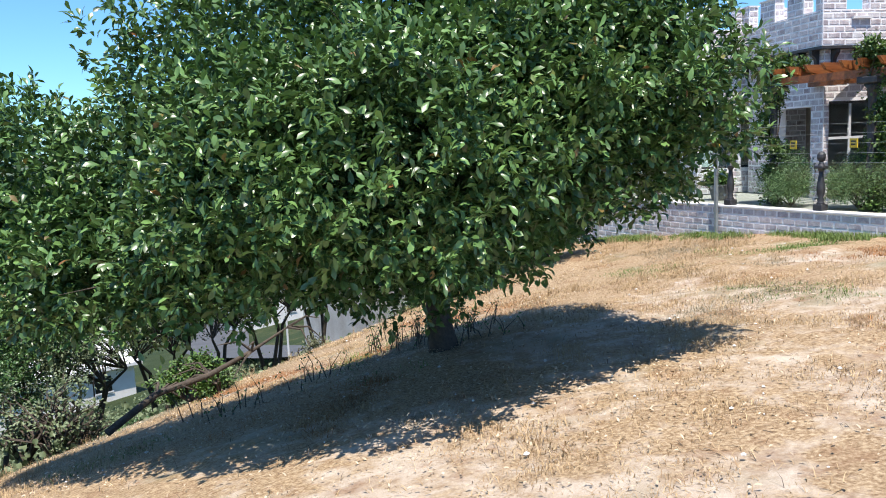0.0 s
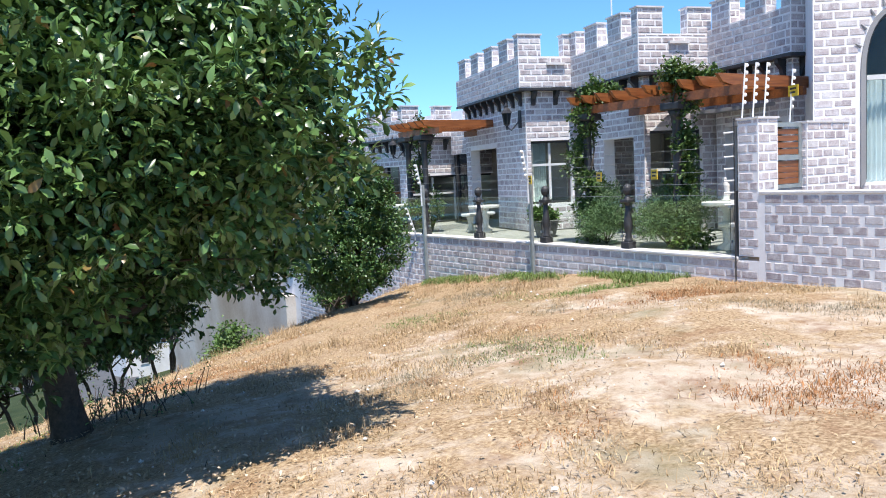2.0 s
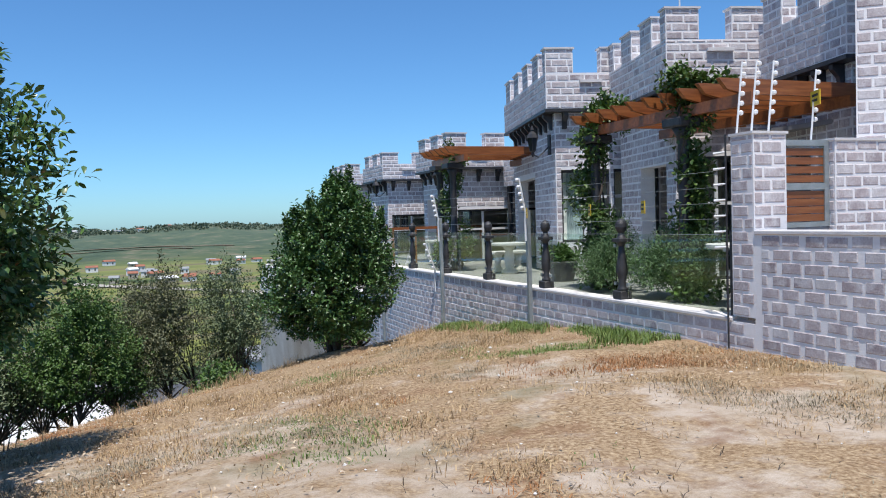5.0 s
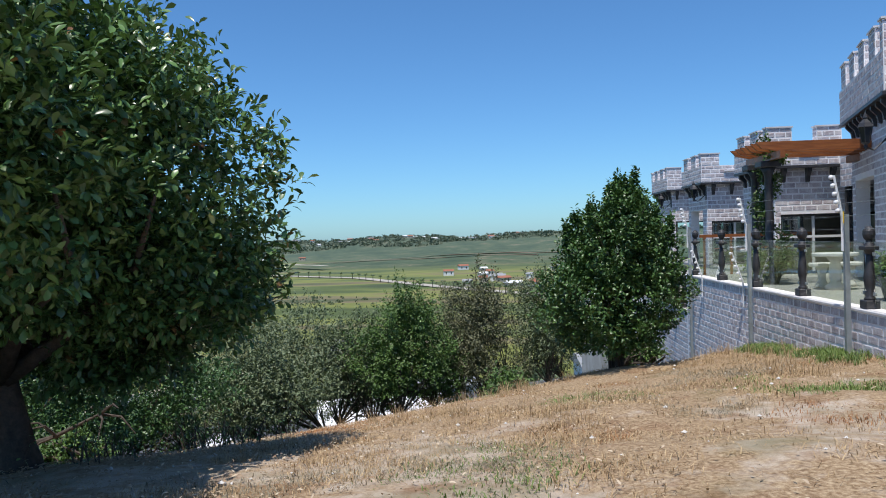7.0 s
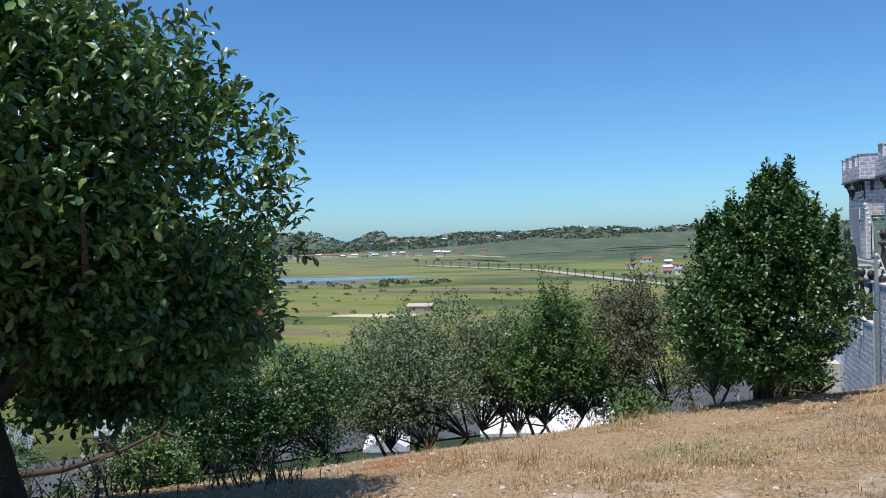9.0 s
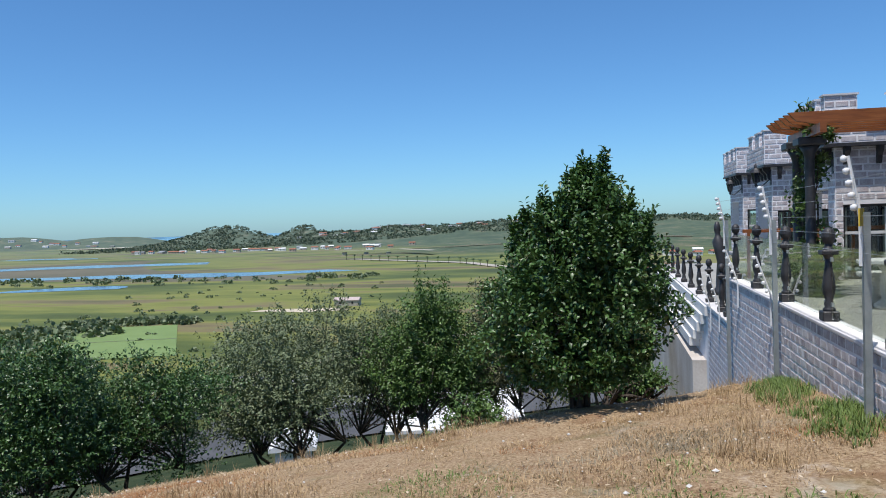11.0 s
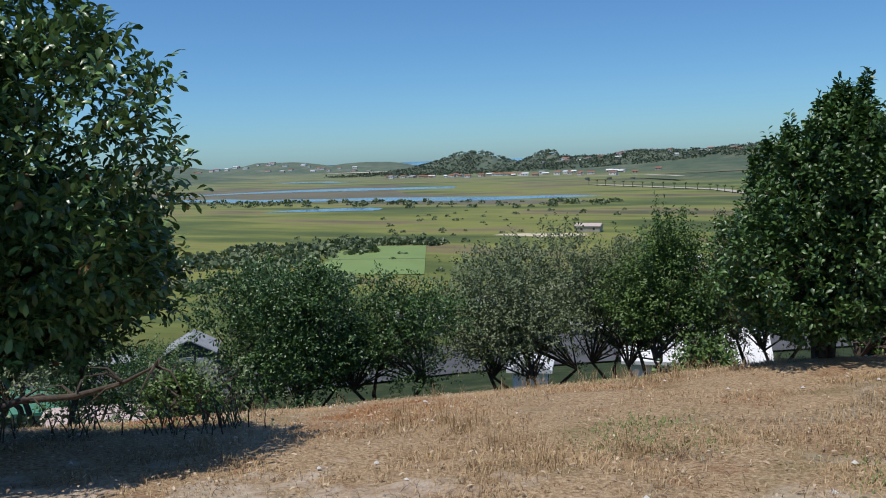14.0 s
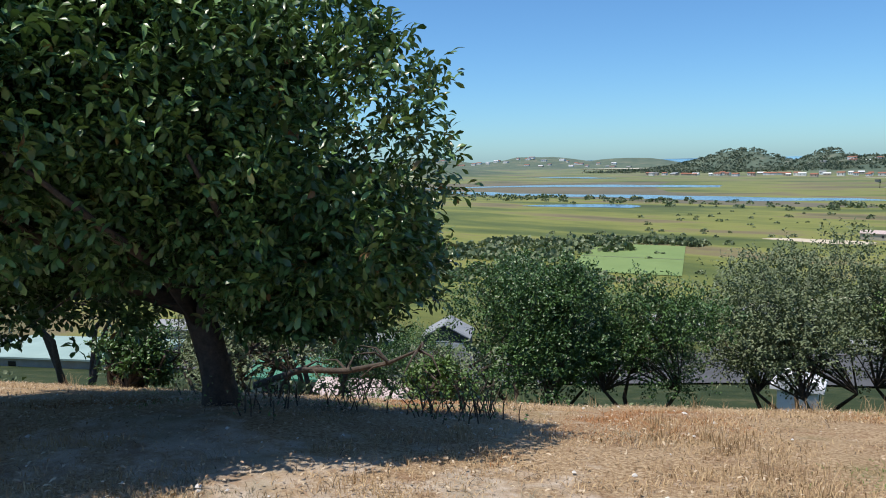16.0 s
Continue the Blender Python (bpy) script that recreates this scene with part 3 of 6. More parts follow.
house(-14.8, 52.0, zg(-14.8, 52.0) + 0.8, 9.4, 7.0, 2.6, 14, WHITE, ROOF_WHITE, "house with a wide white sheet roof below the slope", 2.0)
house(-29.8, 56.0, zg(-29.8, 56.0) - 0.3, 3.8, 3.0, 2.8, 108, WHITE, ROOF_WHITE, "small white gabled outbuilding on the slope", 1.1, windows=1)
house(-47.5, 25.0, zg(-47.5, 25.0) - 0.2, 6.0, 5.0, 2.6, 35, BEIGE, ROOF_PINK, "house with a faded pink and white roof on the slope", 1.1)
house(-67.5, 32.5, zg(-67.5, 32.5), 8, 6, 2.8, 35, BEIGE, ROOF_GREEN, "house with a green sheet roof on the slope", 1.2)
house(-121, 29, zg(-121, 29), 26, 12, 2.4, 35, BEIGE, ROOF_TEAL, "long building with a pale sea-green flat roof", 0.35)
house(-46, 124, zg(-46, 124), 8, 6, 2.6, 20, BEIGE, ROOF_GREY, "low house with a grey roof beside the car park", 1.0)
house(-93, 103, zg(-93, 103), 12, 8, 3.0, 38, SLATE, ROOF_GREY, "dark low house with a pale grey sheet roof", 1.5)
house(-115, 76, zg(-115, 76), 11, 6, 2.4, 47, SLATE, ROOF_GREY, "dark flat roadside shop", 0.6)
house(-150, 60, zg(-150, 60), 14, 8, 3.2, 40, BEIGE, ROOF_GREY, "grey roofed roadside building", 1.2)
house(-75, 150, zg(-75, 150), 16, 9, 3.2, 30, BEIGE, ROOF_GREY, "long low building by the meadow", 1.2)
house(-82, 124, zg(-82, 124), 10, 6, 3.0, 35, BEIGE, ROOF_GREY, "grey roofed house behind the trees", 1.4)
house(-16, 150, zg(-16, 150), 12, 8, 3.4, 20, WHITE, ROOF_GREY, "pale house behind the shrubs", 1.2)
house(9, 84, zg(9, 84), 9, 7, 5.5, 5, WHITE, ROOF_GREY, "pale house beside the side road", 1.0)
house(-67, 302, zg(-67, 302), 9, 7, 3.0, 10, WHITE, ROOF_WHITE, "white roofed shed in the meadow", 1.0)
house(-147, 422, zg(-147, 422), 14, 7, 3.2, 5, BEIGE, ROOF_PINK, "low brown thatched hut in the meadow", 1.4)


def barn():
    x, y = -104.5, 86.0
    t = thing("gabled_shop", "charcoal clad gabled shop with a white sign", "shop", (x, y, zg(x, y)), turn=40)
    bm = bmesh.new()
    prof = [(-4, 0), (4, 0), (4, 3.4), (0, 5.6), (-4, 3.4)]
    f = [bm.verts.new((u, -4, v - (0.8 if v == 0 else 0))) for u, v in prof]
    g = [bm.verts.new((u, 4, v - (0.8 if v == 0 else 0))) for u, v in prof]
    bm.faces.new(f)
    bm.faces.new(list(reversed(g)))
    for i in range(5):
        bm.faces.new((f[(i + 1) % 5], f[i], g[i], g[(i + 1) % 5]))
    part("wall", bm, SLATE, t)
    for s in (-1, 1):
        bm = bmesh.new()
        q = [bm.verts.new(p) for p in ((s * 4.4, -4.4, 3.2), (0, -4.4, 5.68), (0, 4.4, 5.68), (s * 4.4, 4.4, 3.2), (s * 4.4, -4.4, 3.4), (0, -4.4, 5.88), (0, 4.4, 5.88), (s * 4.4, 4.4, 3.4))]
        for a in ((0, 1, 2, 3), (4, 5, 6, 7), (0, 1, 5, 4), (3, 2, 6, 7), (0, 3, 7, 4)):
            bm.faces.new([q[i] for i in a])
        part("roof", bm, ROOF_GREY, t)
    sign = part("sign_board", boxed(-1.6, 0.6, -4.12, -4.01, 2.1, 2.9), WHITE, t, "white sign board")
    for k, (a, b) in enumerate(((-1.4, 0.4), (-1.2, 0.2))):
        part("sign_line", boxed(a, b, -4.14, -4.121, 2.62 - k * 0.3, 2.74 - k * 0.3), SLATE, sign)
    part("shop_window", boxed(1.0, 3.6, -4.1, -4.0, 0.4, 2.6), FRAME_PALE, t)
    part("door", boxed(-1.4, 0.4, -4.1, -4.0, 0.0, 1.9), PANE, t)


barn()


def far_town():
    """Houses of the far town, a few on each stretch of shore and ridge."""
    spots = []
    for i in range(46):
        u = i / 45
        spots.append((-1020 + 640 * u + rng.normal() * 12, 1600 - 140 * u + rng.normal() * 30, "shore"))
    for i in range(34):
        u = i / 33
        spots.append((-820 + 900 * u + rng.normal() * 20, 2120 - 220 * u + rng.normal() * 60, "ridge"))
    for i in range(30):
        u = i / 29
        spots.append((-2500 + 900 * u + rng.normal() * 25, 2320 + 60 * u + rng.normal() * 50, "bay"))
    for i in range(30):
        spots.append((-60 + rng.random() * 240, 640 + rng.random() * 330, "vale"))
    for x, y, where in spots:
        w = (7 + 8 * rng.random()) * (1.5 if where in ("ridge", "bay") else 1.0)
        roof = (ROOF_WHITE, ROOF_GREY, ROOF_RED, ROOF_RED)[rng.integers(4)]
        wall = (WHITE, WHITE, BEIGE)[rng.integers(3)]
        kind = {"shore": "white house by the lagoon shore", "ridge": "pale house among trees on the ridge", "bay": "white house on the far hillside", "vale": "small roofed house at the valley edge"}[where]
        h = house(x, y, zg(x, y), w, w * 0.7, 3.0 + 2.5 * rng.random(), 40 * rng.random() - 10, wall, roof, kind, 1.8, windows=2)
        tagged(h, group="houses of the far town")


far_town()


def car(x, y, turn, paint, label, lift=0.3):
    t = thing("car", label, "car", (x, y, zg(x, y) + lift), turn=turn, group="cars along the road")
    bm = boxed(-2.1, 2.1, -0.85, 0.85, 0.35, 0.95, bevel=0.12)
    part("body", bm, paint, t)
    part("cabin", boxed(-1.3, 0.9, -0.75, 0.75, 0.951, 1.45, bevel=0.16), PANE, t)
    part("roof", boxed(-1.05, 0.65, -0.66, 0.66, 1.452, 1.50, bevel=0.02), paint, t)
    for sx in (-1.3, 1.3):
        for sy in (-0.8, 0.8):
            bm = lathe(bmesh.new(), [(0.2, -0.1), (0.33, -0.1), (0.33, 0.1), (0.2, 0.1)], 14)
            wh = part("wheel", bm, INK, t)
            wh.matrix_basis = pose(sx, sy, 0.33, 90, 0, 0)


car(-53, 112, 60, WHITE, "white parked car in the car park", 0.36)
car(-60, 106, 60, SLATE, "dark car parked in a bay", 0.42)
car(-87, 80, 34, SLATE, "dark car parked at the roadside", 0.5)
car(-102, 69, 34, WHITE, "white car on the roadside verge", 0.5)
car(-73, 87, 34, WHITE, "white pickup parked by the verge", 0.42)
car(-79, 83, 34, ROOF_GREY, "silver car parked by the road", 0.42)
car(-112, 62, 34, ROOF_GREY, "silver car standing on the verge", 0.5)

# ---- boundary wall ----
WX0, WX1 = -0.13, 0.11
BH, BL = 0.148, 0.31


def brick_block(length, height, depth, r):
    """Five faces of one block with chamfered front edges, in the y-z plane, front towards -x."""
    bm = bmesh.new()
    c = 0.012
    pts = [(0, 0, 0), (0, length, 0), (0, length, height), (0, 0, height)]
    frt = [(-depth, c, c), (-depth, length - c, c), (-depth, length - c, height - c), (-depth, c, height - c)]
    a = [bm.verts.new(p) for p in pts]
    m = [bm.verts.new((-depth * 0.55, p[1], p[2])) for p in pts]
    f = [bm.verts.new((p[0] - r * 0.002 * (i % 2), p[1], p[2])) for i, p in enumerate(frt)]
    bm.faces.new(list(reversed(f)))
    for i in range(4):
        j = (i + 1) % 4
        bm.faces.new((a[i], a[j], m[j], m[i]))
        bm.faces.new((m[i], m[j], f[j], f[i]))
    return bm


def brickwork(verts, faces, origin, along, out, width, height, holes=(), seed=0, bl=BL, bh=BH):
    """Adds the blocks of one face to a list of points and faces. holes: (u0, u1, v0, v1)."""
    o, u, w = Vector(origin), Vector(along), Vector(out)
    rr = random.Random(seed)
    j = 0.017
    k = 0
    v = 0.0
    while v < height - 0.04:
        top = min(v + bh, height)
        s = -bl / 2 if k % 2 else 0.0
        s += rr.uniform(-0.03, 0.03)
        while s < width:
            ln = bl * rr.uniform(0.86, 1.12)
            a, b = max(s, 0.0) + j, min(s + ln, width) - j
            s += ln
            if b - a < 0.05:
                continue
            spans = [(a, b)]
            for h0, h1, g0, g1 in holes:
                if top - 0.03 > g0 and v + 0.03 < g1:
                    cut = []
                    for p, q in spans:
                        if q <= h0 or p >= h1:
                            cut.append((p, q))
                        else:
                            if h0 - p > 0.05:
                                cut.append((p, h0))
                            if q - h1 > 0.05:
                                cut.append((h1, q))
                    spans = cut
            for p, q in spans:
                d = 0.005 + rr.uniform(0, 0.004)
                z0, z1 = v + j * rr.uniform(0.7, 1.3), top - j * rr.uniform(0.7, 1.3)
                n0 = len(verts)
                c = 0.01
                for dd, uu, vv in ((0, p, z0), (0, q, z0), (0, q, z1), (0, p, z1), (d, p + c, z0 + c), (d, q - c, z0 + c), (d, q - c, z1 - c), (d, p + c, z1 - c)):
                    verts.append(tuple(o + u * uu + Vector((0, 0, vv)) + w * dd))
                for a4 in ((4, 5, 6, 7), (0, 1, 5, 4), (1, 2, 6, 5), (2, 3, 7, 6), (3, 0, 4, 7)):
                    faces.append(tuple(n0 + i for i in a4))
        v += bh
        k += 1


def boundary_wall():
    w = tagged(part("wall_boundary", boxed(WX0, WX1, -5.32, 10.45, -3.6, -0.05), MORTAR), "whitewashed mauve block boundary wall with pale joints", "wall", kind="structure")
    part("coping", boxed(WX0 - 0.03, WX1 + 0.03, -4.93, 10.48, -0.05, 0.0, bevel=0.01), CAP, w)
    r = tagged(part("wall_garden", boxed(WX0, WX1, -22, -5.321, -1.6, 1.0), MORTAR), "higher whitewashed block wall beside the gate", "wall", kind="structure")
    part("coping", boxed(WX0 - 0.02, WX1 + 0.02, -22, -5.33, 1.0, 1.05, bevel=0.01), CAP, r)
    return w, r


wall_a, wall_b = boundary_wall()


def low_wall():
    """Beyond the step the wall runs on lower, with white ledges and a stained foot."""
    w = tagged(part("wall_lower", boxed(WX0, WX1, 10.451, 34, -11, -1.05), MORTAR), "lower block retaining wall falling away down the hill", "wall", kind="structure")
    part("coping", boxed(WX0 - 0.03, WX1 + 0.03, 10.49, 34, -1.05, -1.0), CAP, w)
    for i in range(5):
        part("white_ledge", boxed(WX0 - 0.03 - 0.055 * (i + 1), WX0 - 0.002, 14.0 + 0.5 * i, 34, -1.33 - 0.28 * i, -1.051 - 0.28 * i, bevel=0.01), WHITE, w)
    part("stained_foot", boxed(WX0 - 0.38, WX0 - 0.004, 14.5, 34, -11, -2.62), STAIN, w)
    v, f = [], []
    brickwork(v, f, (WX0, 14, -5.2), (0, -1, 0), (-1, 0, 0), 3.55, 4.1, seed=5)
    tagged(raw("block_field", v, f, BRICK, w), kind="stuff")


low_wall()


def pillar(x0, x1, y0, y1, z0, z1, label):
    p = tagged(part("gate_pillar", boxed(x0, x1, y0, y1, z0, z1), MORTAR), label, "pillar", "gate pillars")
    v, f = [], []
    brickwork(v, f, (x0, y1, z0), (0, -1, 0), (-1, 0, 0), y1 - y0, z1 - z0, seed=int(x0 * 7) + 3)
    brickwork(v, f, (x0, y0, z0), (1, 0, 0), (0, -1, 0), x1 - x0, z1 - z0, seed=int(x0 * 7) + 9)
    tagged(raw("block_field", v, f, BRICK, p), kind="stuff")
    part("cap", boxed(x0 - 0.02, x1 + 0.02, y0 - 0.02, y1 + 0.02, z1, z1 + 0.03), CAP, p)
    return p


pillar(-0.13, 0.36, -5.32, -4.95, 0.02, 2.17, "whitewashed block gate pillar with fence brackets on top")
pillar(1.12, 2.3, -5.32, -4.95, -0.1, 2.1, "wide whitewashed block pillar against the tower")


def gate():
    g = thing("garden_gate", "grey gate with varnished timber slats", "gate", (0.37, -5.2, 1.06))
    for a, b, c, d in ((0, 0.07, 0, 1.05), (0.67, 0.74, 0, 1.05), (0.07, 0.67, 0, 0.06), (0.07, 0.67, 0.45, 0.53), (0.07, 0.67, 0.98, 1.05)):
        part("gate_frame", boxed(a, b, -0.04, 0.04, c, d), STEEL, g)
    for z in [0.07 + 0.093 * i for i in range(4)] + [0.54 + 0.108 * i for i in range(4)]:
        part("slat", boxed(0.07, 0.67, -0.02, 0.02, z, z + 0.085), TIMBER, g)
    part("low_panel", boxed(0, 0.74, -0.03, 0.03, -1.1, -0.005), PLASTER, g)


gate()

# ---- the castle house ----
castle = thing("castle_house", "battlemented castle house of whitewashed mauve blocks", "house")


def face_bricks(v, f, x0, x1, y0, y1, z0, z1, holes_s=(), holes_w=(), seed=0, west=True):
    """Blocks on the face towards -y and on the face towards -x of a box."""
    brickwork(v, f, (x0, y0, z0), (1, 0, 0), (0, -1, 0), x1 - x0, z1 - z0, holes_s, seed)
    if west:
        brickwork(v, f, (x0, y1, z0), (0, -1, 0), (-1, 0, 0), y1 - y0, z1 - z0, holes_w, seed + 1)


def tooth(v, f, x0, x1, y0, y1, zc, zm, seed):
    m = part("merlon", boxed(x0, x1, y0, y1, zc, zm), MORTAR, castle)
    part("merlon_cap", boxed(x0 - 0.03, x1 + 0.03, y0 - 0.03, y1 + 0.03, zm, zm + 0.035), CAP, m)
    face_bricks(v, f, x0, x1, y0, y1, zc, zm, seed=seed)


def merlons(v, f, x0, x1, y0, y1, zc, zm, seed, wm=0.62, gap=0.62, th=0.26):
    """Teeth along the -y and the -x edges."""
    x = x0
    while x < x1 - 0.3:
        e = min(x + wm, x1)
        tooth(v, f, x, e, y0, y0 + th, zc, zm, seed)
        x = e + gap
        seed += 5
    y = y0 + th + gap * 0.7
    while y < y1 - 0.2:
        e = min(y + wm, y1)
        tooth(v, f, x0, x0 + th, y, e, zc, zm, seed)
        y = e + gap * 0.8
        seed += 5


def block(x0, x1, y0, y1, zb, zc, zm, seed, holes_s=(), holes_w=(), inset=0.24, low=0.0, turn=0.0, windows=()):
    """One bay of the house: a battlement that overhangs, corbels, a lower wall with openings cut through."""
    v, f = [], []
    before = set(castle.children)
    wall = boxed(x0, x1, y0, y1, zb, zc)
    face_bricks(v, f, x0, x1, y0, y1, zb, zc, seed=seed)
    merlons(v, f, x0, x1, y0, y1, zc, zm, seed + 20)
    # drip ledges on the parapet
    for i in range(int((x1 - x0) / 1.1)):
        part("drip_ledge", boxed(x0 + 0.75 + i * 1.24, x0 + 1.25 + i * 1.24, y0 - 0.08, y0 - 0.005, zc - 0.22, zc - 0.16), CAP, castle)
    part("parapet", wall, MORTAR, castle)
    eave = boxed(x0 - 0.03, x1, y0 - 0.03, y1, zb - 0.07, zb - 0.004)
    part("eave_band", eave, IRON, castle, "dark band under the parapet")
    lx, ly = x0 + inset, y0 + inset
    # lower wall made of piers and lintels round the openings
    def pier(*s):
        part("wall_pier", boxed(*s), MORTAR, castle)

    hs = sorted(holes_s)
    cur = lx
    for h0, h1, g0, g1 in hs:
        a, b = lx + h0, lx + h1
        if a > cur:
            pier(cur, a, ly, ly + 0.3, low, zb - 0.071)
        if low + g0 > low:
            pier(a, b, ly, ly + 0.3, low, low + g0)
        pier(a, b, ly, ly + 0.3, low + g1, zb - 0.071)
        cur = b
    if cur < x1:
        pier(cur, x1, ly, ly + 0.3, low, zb - 0.071)
    cur = y1
    for h0, h1, g0, g1 in sorted(holes_w):
        a, b = y1 - h0, y1 - h1
        pier(lx, lx + 0.3, a, cur, low, zb - 0.071) if cur > a else None
        pier(lx, lx + 0.3, b, a, low + g1, zb - 0.071)
        if g0 > 0:
            pier(lx, lx + 0.3, b, a, low, low + g0)
        cur = b
    if cur > ly + 0.3:
        pier(lx, lx + 0.3, ly + 0.301, cur, low, zb - 0.071)
    face_bricks(v, f, lx, x1, ly, y1, low, zb - 0.08, holes_s, holes_w, seed + 60)
    tagged(raw("block_field", v, f, BRICK, castle), kind="stuff")
    for i in range(int((x1 - x0) / 0.62)):
        cx = x0 + 0.45 + i * 0.62
        corbel(cx, ly, zb - 0.07, 0)
    for i in range(int((y1 - y0) / 0.5)):
        corbel(lx, y0 + 0.45 + i * 0.5, zb - 0.07, 1)
    for h0, h1, g0, g1, bars, curtain in windows:
        opening(lx + h0, lx + h1, ly + 0.14, low + g0, low + g1, bars, curtain)
    about = pose(x0, y0, 0, 0, 0, turn) @ pose(-x0, -y0, 0)
    for o in castle.children:
        if o not in before:
            o.matrix_basis = about @ o.matrix_basis


def corbel(x, y, z, side):
    bm = bmesh.new()
    prof = [(0, 0), (-0.2, 0), (-0.2, -0.08), (-0.09, -0.2), (-0.06, -0.34), (0, -0.36)]
    a = [bm.verts.new((d * 0 - 0.05, d, h)) for d, h in prof]
    b = [bm.verts.new((0.05, d, h)) for d, h in prof]
    bm.faces.new(a)
    bm.faces.new(list(reversed(b)))
    for i in range(6):
        j = (i + 1) % 6
        bm.faces.new((a[j], a[i], b[i], b[j]))
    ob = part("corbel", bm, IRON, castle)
    ob.matrix_basis = pose(x, y - 0.012 if not side else y, z, 0, 0, -90 if side else 0)
    if side:
        ob.location.x -= 0.012


def opening(x0, x1, y, z0, z1, bars=1, curtain=True):
    """A framed window in the plane facing -y, with a dark room and perhaps a sheer curtain behind it."""
    win = part("window", boxed(x0, x1, y + 0.02, y + 0.03, z0, z1), GLASS, castle)
    win.visible_shadow = False
    for a, b, c, d in ((x0, x0 + 0.06, z0, z1), (x1 - 0.06, x1, z0, z1), (x0 + 0.06, x1 - 0.06, z0, z0 + 0.06), (x0 + 0.06, x1 - 0.06, z1 - 0.06, z1)):
        part("frame", boxed(a, b, y - 0.03, y + 0.019, c, d), FRAME_DARK, win)
    for i in range(bars):
        cx = x0 + (x1 - x0) * (i + 1) / (bars + 1)
        part("mullion", boxed(cx - 0.03, cx + 0.03, y - 0.02, y + 0.018, z0 + 0.061, z1 - 0.061), FRAME_PALE, win)
    zt = z0 + (z1 - z0) * 0.62
    part("transom", boxed(x0 + 0.061, x1 - 0.061, y - 0.015, y + 0.017, zt - 0.03, zt + 0.03), FRAME_PALE, win)
    if curtain:
        folds(castle, x0 + 0.1, x0 + (x1 - x0) * 0.5, y + 0.22, z0, z1)


def folds(parent, x0, x1, y, z0, z1):
    bm = bmesh.new()
    n = 28
    lo, hi = [], []
    for i in range(n + 1):
        x = x0 + (x1 - x0) * i / n
        d = 0.03 * math.sin(i * 1.9) + 0.012 * math.sin(i * 4.1)
        lo.append(bm.verts.new((x, y + d, z0)))
        hi.append(bm.verts.new((x, y + d * 0.7, z1)))
    for i in range(n):
        bm.faces.new((lo[i], lo[i + 1], hi[i + 1], hi[i]))
    part("curtain", bm, CURTAIN, parent, "pale sheer curtain", True)


#     x0    x1   y0    y1    zb    zc    zm  seed
block(1.61, 5.2, 2.81, 7.8, 3.63, 4.40, 4.92, 11, turn=-15, holes_s=[(0.12, 1.25, 0.68, 2.3), (1.32, 2.4, 0.68, 2.3)], holes_w=[(0.4, 2.6, 0.0, 2.25)], windows=((0.12, 1.25, 0.68, 2.3, 1, True), (1.32, 2.4, 0.68, 2.3, 1, False)))
block(2.16, 5.6, -0.69, 2.6, 3.57, 4.38, 4.93, 41, turn=-15, holes_s=[(0.15, 1.5, 0.0, 2.3)], holes_w=[(1.2, 2.6, 0.0, 2.2)], windows=((0.15, 1.5, 0.0, 2.3, 1, False),))
block(3.18, 5.6, -3.65, -1.0, 3.57, 4.45, 5.0, 71, turn=-15, holes_w=[(0.3, 2.4, 0.0, 2.3)])
block(1.60, 6.0, 8.85, 11.6, 2.80, 3.36, 3.76, 101, [(0.15, 3.6, 0.0, 1.55)], [(0.3, 2.0, 0.0, 1.9)], windows=((0.15, 3.6, 0.0, 1.55, 3, False),))
block(1.74, 6.0, 15.8, 18.6, 2.84, 3.40, 3.80, 131, [(0.15, 3.4, 0.0, 1.5)], [(0.3, 2.0, 0.0, 1.9)], windows=((0.15, 3.4, 0.0, 1.5, 3, False),))
block(2.0, 6.0, 22.3, 25.5, 2.95, 3.46, 3.86, 161, [(0.15, 3.0, 0.0, 1.6)], [(0.3, 2.0, 0.0, 1.9)], windows=((0.15, 3.0, 0.0, 1.6, 2, False),))


def long_walls():
    """The recessed walls between the bays, and the back that closes the house."""
    spans = ((7.7, 8.84, 3.4, 2.8, 3.3), (11.61, 15.79, 3.4, 2.8, 3.3), (18.61, 22.29, 3.5, 2.9, 3.4))
    v, f = [], []
    for k, (y0, y1, x, zt, zp) in enumerate(spans):
        w = boxed(x, x + 0.3, y0, y1, 2.2, zp)
        part("recessed_wall", w, MORTAR, castle)
        brickwork(v, f, (x, y1, 2.2), (0, -1, 0), (-1, 0, 0), y1 - y0, zp - 2.2, seed=300 + k)
        part("sliding_door", boxed(x + 0.1, x + 0.12, y0, y1, 0, 2.2), PANE, castle)
        for i in range(int((y1 - y0) / 0.9) + 1):
            yy = min(y0 + i * 0.9, y1 - 0.07)
            part("door_frame", boxed(x + 0.03, x + 0.099, yy, yy + 0.07, 0, 2.199), FRAME_DARK, castle)
    tagged(raw("block_field", v, f, BRICK, castle), kind="stuff")
    part("back_wall", boxed(9.0, 9.3, -8, 26, -1, 4.4), MORTAR, castle)
    part("flat_roof", boxed(3.6, 9.0, -3.3, 25.4, 2.62, 2.7), PLASTER, castle)
    part("room_floor", boxed(1.95, 9.0, -3.4, 25.4, -0.12, -0.04), PLASTER, castle)
    part("room_wall", boxed(5.2, 5.3, 1.5, 25.4, -0.04, 2.6), BEIGE, castle)


long_walls()


